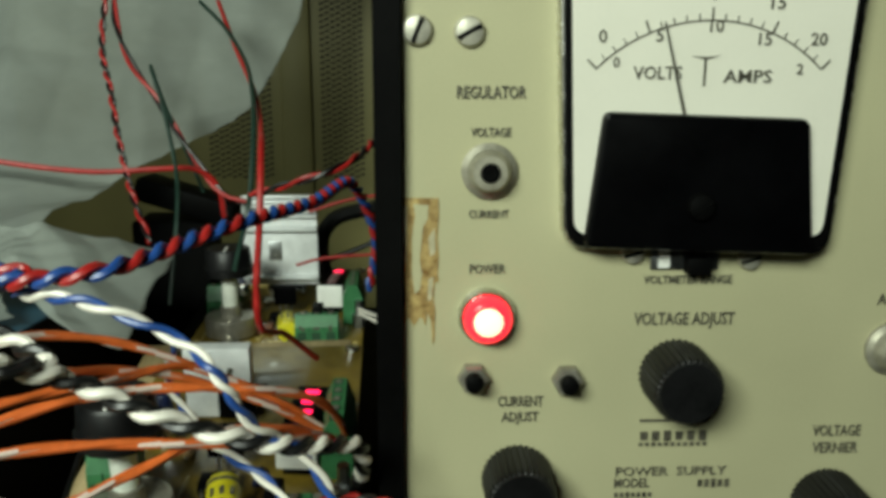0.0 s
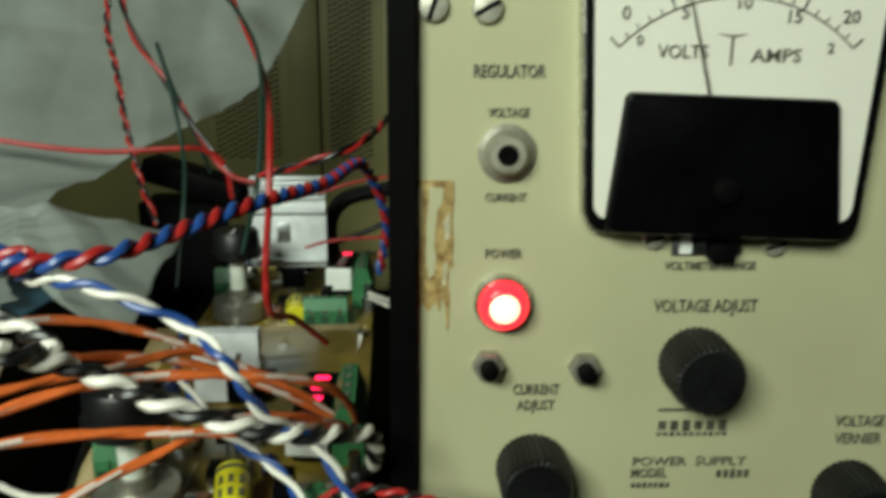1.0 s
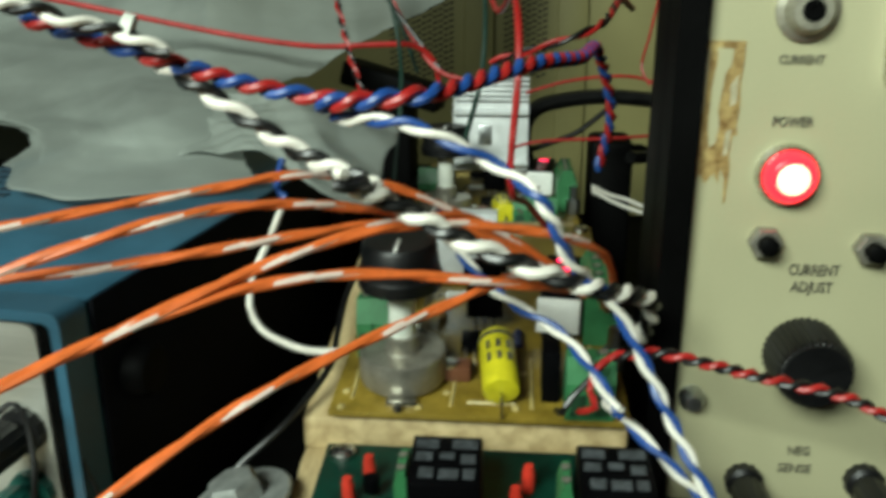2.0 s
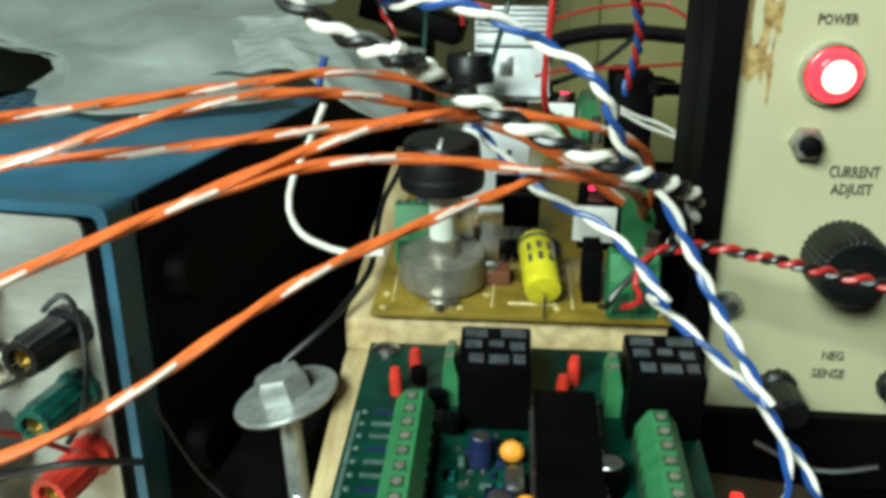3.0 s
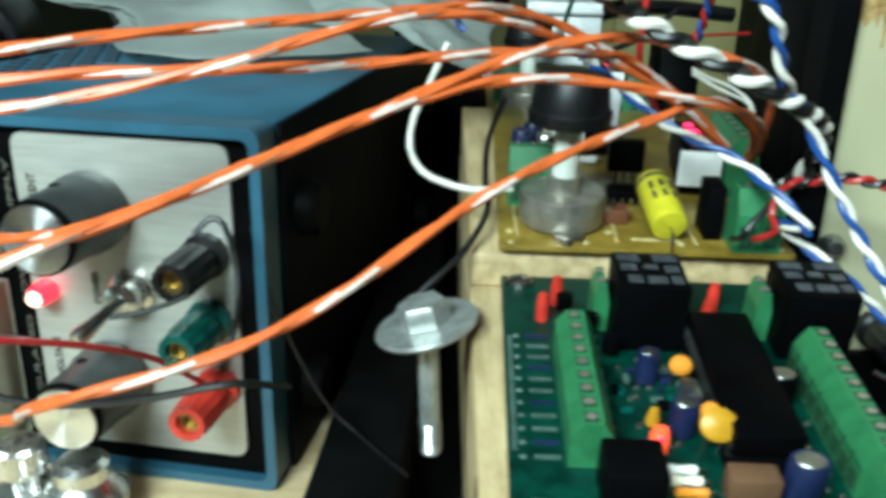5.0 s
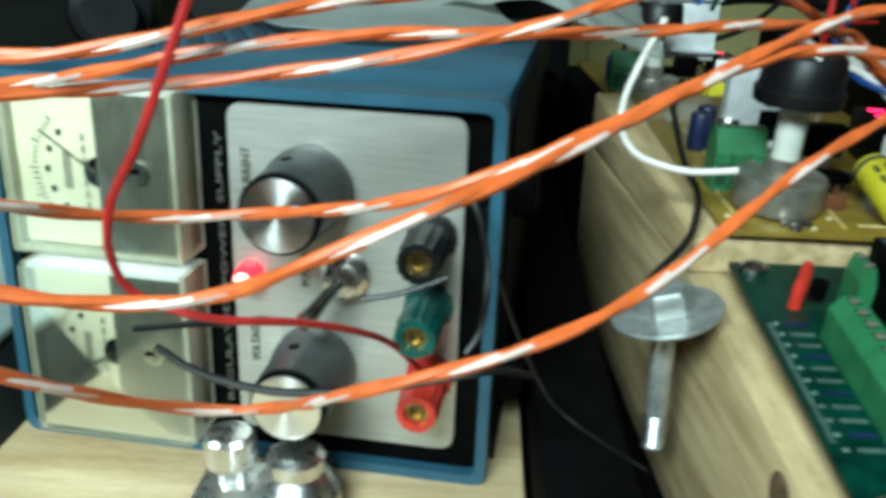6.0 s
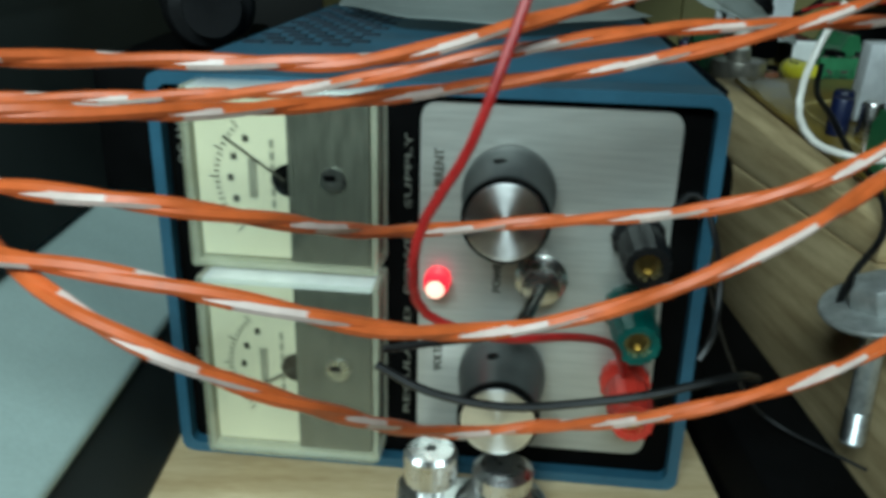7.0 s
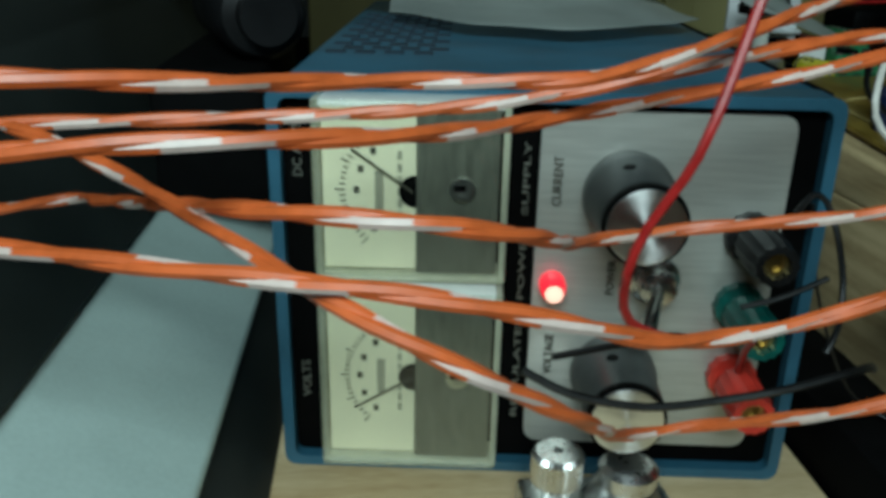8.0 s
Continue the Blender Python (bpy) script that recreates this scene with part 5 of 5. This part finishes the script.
twisted("red and blue twisted wire pair above the boards", [(-0.1331, -0.0434, 0.1676), (-0.0931, -0.0362, 0.1546), (-0.0730, -0.0331, 0.1504), (-0.0717, -0.0444, 0.1514), (-0.0544, -0.0420, 0.1527), (-0.0464, -0.0296, 0.1533), (-0.0316, -0.0041, 0.1555), (-0.0188, 0.0362, 0.1534), (-0.0105, 0.0858, 0.1514), (-0.0032, 0.1048, 0.1277), (-0.0062, 0.1120, 0.1049)], 0.00108, 0.0108, (WBLU, WRED))
twisted("red and black twisted wire pair running to the beige supply", [(-0.0119, -0.0314, 0.0933), (-0.0023, -0.0338, 0.0960), (0.0061, -0.0358, 0.0953), (0.0159, -0.0383, 0.0942), (0.0251, -0.0369, 0.0917), (0.0385, -0.0380, 0.0891), (0.0529, -0.0412, 0.0825)], 0.00075, 0.0072, (WRED, WBLK))
twisted("red and black twisted wire pair hanging down", [(-0.1267, 0.1958, 0.2350), (-0.1271, 0.1794, 0.1998), (-0.1205, 0.1664, 0.1805), (-0.1141, 0.1531, 0.1597), (-0.1055, 0.1393, 0.1376), (-0.0960, 0.1269, 0.1210)], 0.0008, 0.014, (WRED, WBLK))
twisted("red and black wire pair hanging down", [(-0.1247, 0.1958, 0.2350), (-0.1224, 0.1864, 0.2098), (-0.1149, 0.1786, 0.1925), (-0.1014, 0.1706, 0.1754), (-0.0880, 0.1622, 0.1563), (-0.0725, 0.1538, 0.1375), (-0.0595, 0.1488, 0.1329)], 0.0009, 0.06, (WRED, WBLK))
twisted("dark red and black wire pair behind the boards", [(-0.0463, 0.0862, 0.1472), (-0.0221, 0.0773, 0.1553), (-0.0091, 0.0908, 0.1601), (0.0008, 0.1415, 0.1664), (0.0091, 0.1944, 0.1633), (0.0168, 0.2446, 0.1594)], 0.0008, 0.02, (WRED, WBLK))
wire("red wire end entering the amber board's green terminal", [(-0.0119, -0.0314, 0.0933), (-0.0150, -0.0335, 0.0915), (-0.0165, -0.0355, 0.0870), (-0.0150, -0.0360, 0.0830), (-0.0185, -0.0320, 0.0795)], 0.0008, WRED)
wire("black wire end entering the amber board's green terminal", [(-0.0125, -0.0310, 0.0925), (-0.0165, -0.0335, 0.0885), (-0.0205, -0.0360, 0.0850), (-0.0225, -0.0365, 0.0815), (-0.0235, -0.0320, 0.0795)], 0.0008, WBLK)
wire("thin white wire bent down to the potentiometer", [(-0.0943, -0.0029, 0.1201), (-0.0988, -0.0032, 0.1100), (-0.1027, -0.0068, 0.1010), (-0.1034, -0.0096, 0.0934), (-0.1000, -0.0120, 0.0880), (-0.0944, -0.0139, 0.0857), (-0.0865, -0.0173, 0.0849), (-0.0761, -0.0209, 0.0867)], 0.0009, WWHT)
wire("thin blue wire tail", [(-0.0905, -0.0142, 0.1337), (-0.0917, -0.0164, 0.1273), (-0.0896, -0.0170, 0.1247)], 0.0009, WBLU)
wire("black wire dropping from the amber board", [(-0.0783, 0.0394, 0.0988), (-0.0816, 0.0318, 0.0920), (-0.0832, 0.0164, 0.0882), (-0.0831, 0.0020, 0.0815), (-0.0823, -0.0115, 0.0777), (-0.0880, -0.0304, 0.0722), (-0.0985, -0.0400, 0.0640), (-0.104, -0.046, 0.0560)], 0.0009, WBLK)
wire("red wire hanging before the blue supply", [(-0.1794, -0.1004, 0.1295), (-0.1852, -0.1040, 0.1129), (-0.1884, -0.1044, 0.1054), (-0.1926, -0.1039, 0.0981), (-0.1945, -0.1027, 0.0902), (-0.1925, -0.1001, 0.0815), (-0.1817, -0.0972, 0.0763), (-0.1690, -0.0880, 0.0720), (-0.1600, -0.0760, 0.0650), (-0.1545, -0.0630, 0.0560), (-0.1495, -0.0510, 0.0440)], 0.00075, WRED)
wire("black wire crossing the blue supply panel", [(-0.2024, -0.0700, 0.0560), (-0.1925, -0.0720, 0.0515), (-0.1780, -0.0730, 0.0490), (-0.1640, -0.0730, 0.0500), (-0.1500, -0.0740, 0.0530), (-0.1340, -0.0720, 0.0560), (-0.1250, -0.0620, 0.0500)], 0.0009, WBLK)
wire("thin black wire beside the blue supply", [(-0.1363, -0.0460, 0.0820), (-0.1311, -0.0460, 0.0606), (-0.1207, -0.0460, 0.0381), (-0.1120, -0.0480, 0.0300), (-0.0980, -0.0620, 0.0283)], 0.0004, WBLK)
wire("black wire tail at the toggle switch", [(-0.1735, -0.0781, 0.0669), (-0.1775, -0.0792, 0.0680), (-0.1834, -0.0808, 0.0676), (-0.1893, -0.0823, 0.0677), (-0.2001, -0.0843, 0.0669)], 0.0007, WBLK)
wire("red wire across the plastic bag", [(-0.2900, 0.1240, 0.1790), (-0.2200, 0.1320, 0.1650), (-0.1707, 0.1377, 0.1549), (-0.1407, 0.1405, 0.1498), (-0.1192, 0.1443, 0.1476), (-0.0970, 0.1487, 0.1482), (-0.0826, 0.1531, 0.1475), (-0.0741, 0.1561, 0.1397), (-0.0723, 0.1578, 0.1255)], 0.0012, WRED)
wire("red wire hanging over the heat sink", [(-0.0837, 0.2209, 0.2213), (-0.0695, 0.1864, 0.1993), (-0.0545, 0.1498, 0.1783), (-0.0455, 0.1078, 0.1635), (-0.0384, 0.0674, 0.1693), (-0.0360, 0.0461, 0.1504), (-0.0375, 0.0420, 0.1151), (-0.0320, 0.0596, 0.1042), (-0.0236, 0.0757, 0.0894)], 0.0011, WRED)
wire("dark green wire hanging over the heat sink", [(-0.0919, 0.2185, 0.2208), (-0.0761, 0.1975, 0.2081), (-0.0630, 0.1743, 0.1930), (-0.0556, 0.1475, 0.1813), (-0.0508, 0.1208, 0.1669), (-0.0507, 0.1039, 0.1417), (-0.0569, 0.1010, 0.1156)], 0.001, WGRN)
wire("dark green wire bent in a sharp loop", [(-0.0852, 0.1111, 0.0993), (-0.0844, 0.1252, 0.1283), (-0.0863, 0.1371, 0.1474), (-0.0934, 0.1504, 0.1719), (-0.1012, 0.1625, 0.1908), (-0.0971, 0.1656, 0.1733), (-0.0897, 0.1679, 0.1532), (-0.0840, 0.1707, 0.1348)], 0.0009, WGRN)
wire("thin red wire behind the boards", [(0.0216, 0.1796, 0.1702), (0.0174, 0.1731, 0.1516), (0.0142, 0.1682, 0.1377), (0.0181, 0.1663, 0.1307)], 0.0006, WRED)
wire("thin red wire behind the boards", [(-0.0352, 0.1593, 0.1274), (-0.0184, 0.1626, 0.1320), (0.0010, 0.1656, 0.1342), (0.0156, 0.1668, 0.1330), (0.0255, 0.1660, 0.1272)], 0.0007, WRED)
wire("thin red wire behind the boards", [(-0.0405, 0.1513, 0.1049), (-0.0273, 0.1537, 0.1076), (0.0018, 0.1573, 0.1087), (0.0297, 0.1609, 0.1103)], 0.0007, WRED)
wire("thin white wire behind the amber board", [(-0.0095, 0.0908, 0.1033), (-0.0027, 0.0930, 0.0997), (0.0059, 0.0956, 0.0966), (0.0150, 0.0973, 0.0905), (0.0178, 0.0974, 0.0819)], 0.0007, WWHT)
wire("thin white wire behind the amber board", [(-0.0094, 0.0903, 0.1017), (-0.0005, 0.0923, 0.0968), (0.0080, 0.0947, 0.0932), (0.0147, 0.0969, 0.0895), (0.0170, 0.0963, 0.0789)], 0.0007, WWHT)
wire("thick black cable looping behind the heat sink", [(-0.0334, 0.2084, 0.0829), (-0.0368, 0.2173, 0.0984), (-0.0315, 0.2260, 0.1101), (-0.0157, 0.2333, 0.1142), (0.0079, 0.2405, 0.1153), (0.0440, 0.2477, 0.1118)], 0.0042, WBLK)
wire("black cable behind the heat sink", [(-0.0365, 0.2107, 0.0910), (-0.0239, 0.2134, 0.0951), (-0.0099, 0.2168, 0.1004), (0.0012, 0.2207, 0.1085), (0.0094, 0.2238, 0.1153)], 0.0014, WBLK)
wire("black cable with glossy skin", [(0.0128, 0.1758, 0.0969), (0.0381, 0.1983, 0.0923)], 0.003, WBLK)
wire("black wire lying beside the green board", [(0.0144, -0.0355, 0.0477), (0.0242, -0.0394, 0.0445), (0.0309, -0.0421, 0.0451), (0.0395, -0.0438, 0.0482)], 0.0007, WBLK)
wire("grey-black wire looped round the binding posts", [(-0.1456, -0.0570, 0.0837), (-0.1422, -0.0556, 0.0870), (-0.1391, -0.0559, 0.0857), (-0.1367, -0.0580, 0.0795), (-0.1354, -0.0612, 0.0704), (-0.1365, -0.0646, 0.0613), (-0.1392, -0.0664, 0.0566)], 0.0007, WBLK)
wire("black wire from the toggle switch to the green post", [(-0.1603, -0.0696, 0.0689), (-0.1538, -0.0694, 0.0702), (-0.1479, -0.0690, 0.0723), (-0.1433, -0.0688, 0.0744)], 0.0006, WBLK)

# cable ties on the loom
tie = tagged(part("cable_tie", lathe([(0.0024, -0.0012), (0.0030, -0.0010), (0.0030, 0.0010), (0.0024, 0.0012)], (0, 0, 0), (1, 0.25, -0.35), 16), NYLON), "milky plastic tie round the wire loom", "cable tie")
tie.matrix_basis = Matrix.Translation((-0.1114, -0.0431, 0.1655))

# ---- behind the boards ----
cc = thing("cream_cabinet", "olive-cream metal cabinet with perforated panels", "cabinet", pose(0, 0, 0.0005))
part("body", box((-0.02, 0.50, 0.170), (0.52, 0.16, 0.340), 0.004), CREAMC, cc)
for x in (-0.0735, -0.0065):
    part("rib", box((x, 0.418, 0.170), (0.022, 0.006, 0.330), 0.0015), CREAMC, cc, "raised upright rib")
for x0, x1 in ((-0.140, -0.092), (-0.056, -0.022)):
    b = None
    verts, faces = [], []
    nx = int((x1 - x0) / 0.0040)
    for i in range(nx):
        for j in range(46):
            cx, cz = x0 + (i + 0.5) * 0.0040, 0.105 + j * 0.0042 + (i % 2) * 0.0016
            q = len(verts)
            verts += [(cx - 0.0016, 0.4194, cz - 0.0010), (cx + 0.0016, 0.4194, cz - 0.0003), (cx + 0.0016, 0.4194, cz + 0.0014), (cx - 0.0016, 0.4194, cz + 0.0007)]
            faces.append((q, q + 1, q + 2, q + 3))
    me = bpy.data.meshes.new("perforation")
    me.from_pydata(verts, [], faces)
    me.materials.append(HOLE)
    ob = tagged(new("perforation", me), "dark punched slots", kind="stuff")
    ob.parent = cc

bb = tagged(part("black_box", box((0, 0, 0), (0.052, 0.020, 0.012), 0.0015), BLACK), "black plastic stick lying behind the boards", "black box")
bb.matrix_basis = pose(-0.102, 0.215, 0.1235, 0, 15, -8)
bs = tagged(part("box_support", box((-0.115, 0.235, 0.056), (0.040, 0.030, 0.110), 0.002), BENCH), "black box behind the boards", "box")
ad = thing("power_adapter", "black plastic adapter beside the far amber board", "adapter", pose(0.0, 0, 0))
part("body", box((0.0050, 0.195, 0.0515), (0.020, 0.030, 0.1028), 0.003), BLACK, ad)
part("plug", lathe([(0.0048, 0), (0.0048, 0.006), (0.0040, 0.008), (0.0034, 0.012)], (0.0140, 0.190, 0.0955), (1, 0.5, -0.1), 16), BLACK, ad)


def plastic_bag():
    """A crumpled sheet of milky polythene draped from the blue supply up the back."""
    b = bmesh.new()
    nx, ny = 150, 130
    rng = random.Random(12)
    folds = [(rng.uniform(0, math.pi), rng.uniform(0, 1), w, a) for w, a in ((0.095, 0.012), (0.075, 0.008), (0.052, 0.0040), (0.038, 0.0022), (0.027, 0.0009))]
    prof = [(0.075, 0.1085), (0.110, 0.1115), (0.150, 0.1240), (0.200, 0.1500), (0.250, 0.1900), (0.290, 0.2350), (0.310, 0.3100)]
    path = spline([(0, y, z) for y, z in prof], 0.002)
    grid = []
    for i in range(nx + 1):
        u = i / nx
        col = []
        for j in range(ny + 1):
            v = j / ny
            p = path[min(int(v * (len(path) - 1)), len(path) - 1)]
            edge = 0.012 * noise.noise(Vector((v * 5, 3.3, 0)))
            right = -0.122 + 0.110 * max(0.0, v - 0.35) * 1.5 - 0.03 * math.sin(v * 7) * (1 - v) + 0.030 * math.exp(-((v - 0.42) / 0.18) ** 2) + edge
            s_ = max(0.0, min(1.0, (v - 0.06) / 0.22))
            left = -0.225 - 0.115 * s_ * s_ * (3 - 2 * s_) + 0.5 * edge
            x = left + u * (right - left)
            front = -0.042 * math.exp(-((x + 0.175) / 0.035) ** 2) * (1 - v) + 0.020 * noise.noise(Vector((u * 4, 1.7, 2.0))) * (1 - v)
            q = Vector((x * 9, v * 5, 0.4))
            h = 0.012 * abs(noise.noise(q))
            wx, wy = x + 0.010 * noise.noise(q * 1.3), v * 0.32 + 0.010 * noise.noise(q * 1.3 + Vector((3, 0, 0)))
            for n_, (t, o, w, a) in enumerate(folds):
                s = ((wx * math.cos(t) + wy * math.sin(t)) / w + o) % 1.0
                h += a * abs(2 * s - 1) * max(0.0, min(1.0, 0.5 + 2.0 * noise.noise(q * 0.9 + Vector((n_ * 7.1, 0, 0)))))
            k = min(1.0, v * 3.5)
            col.append(b.verts.new((x, p.y + front - k * h * 0.75, p.z + k * h * 0.7 + 0.0006)))
        grid.append(col)
    for i in range(nx):
        for j in range(ny):
            b.faces.new((grid[i][j], grid[i + 1][j], grid[i + 1][j + 1], grid[i][j + 1]))
    bmesh.ops.recalc_face_normals(b, faces=b.faces)
    ob = part("plastic_bag", b, FILM)
    md = ob.modifiers.new("thickness", "SOLIDIFY")
    md.thickness = 0.0002
    return tagged(ob, "crumpled milky plastic bag draped over the blue supply", "plastic bag")


plastic_bag()
flap = bmesh.new()
rows = []
for i in range(73):
    u = i / 72
    rows.append([flap.verts.new((-0.175 + 0.092 * u + 0.006 * noise.noise(Vector((u * 4, v * 3, 7))), 0.060 + 0.05 * v + 0.012 * math.sin(u * 5 + v * 2), 0.1125 + 0.010 * u + 0.016 * v - 0.022 * max(0, u - 0.55) * 2 + 0.0016 * abs(((u * 1.6 + v * 0.9) * 2.3) % 1.0 * 2 - 1) + 0.0006 * abs(((u * 2.1 - v * 1.7) * 3.1) % 1.0 * 2 - 1))) for v in [j / 48 for j in range(49)]])
for i in range(72):
    for j in range(48):
        flap.faces.new((rows[i][j], rows[i + 1][j], rows[i + 1][j + 1], rows[i][j + 1]))
fl = part("bag_flap", flap, FILM)
fl.modifiers.new("thickness", "SOLIDIFY").thickness = 0.0002
tagged(fl, "loose flap of milky plastic film on the blue supply", "plastic film")
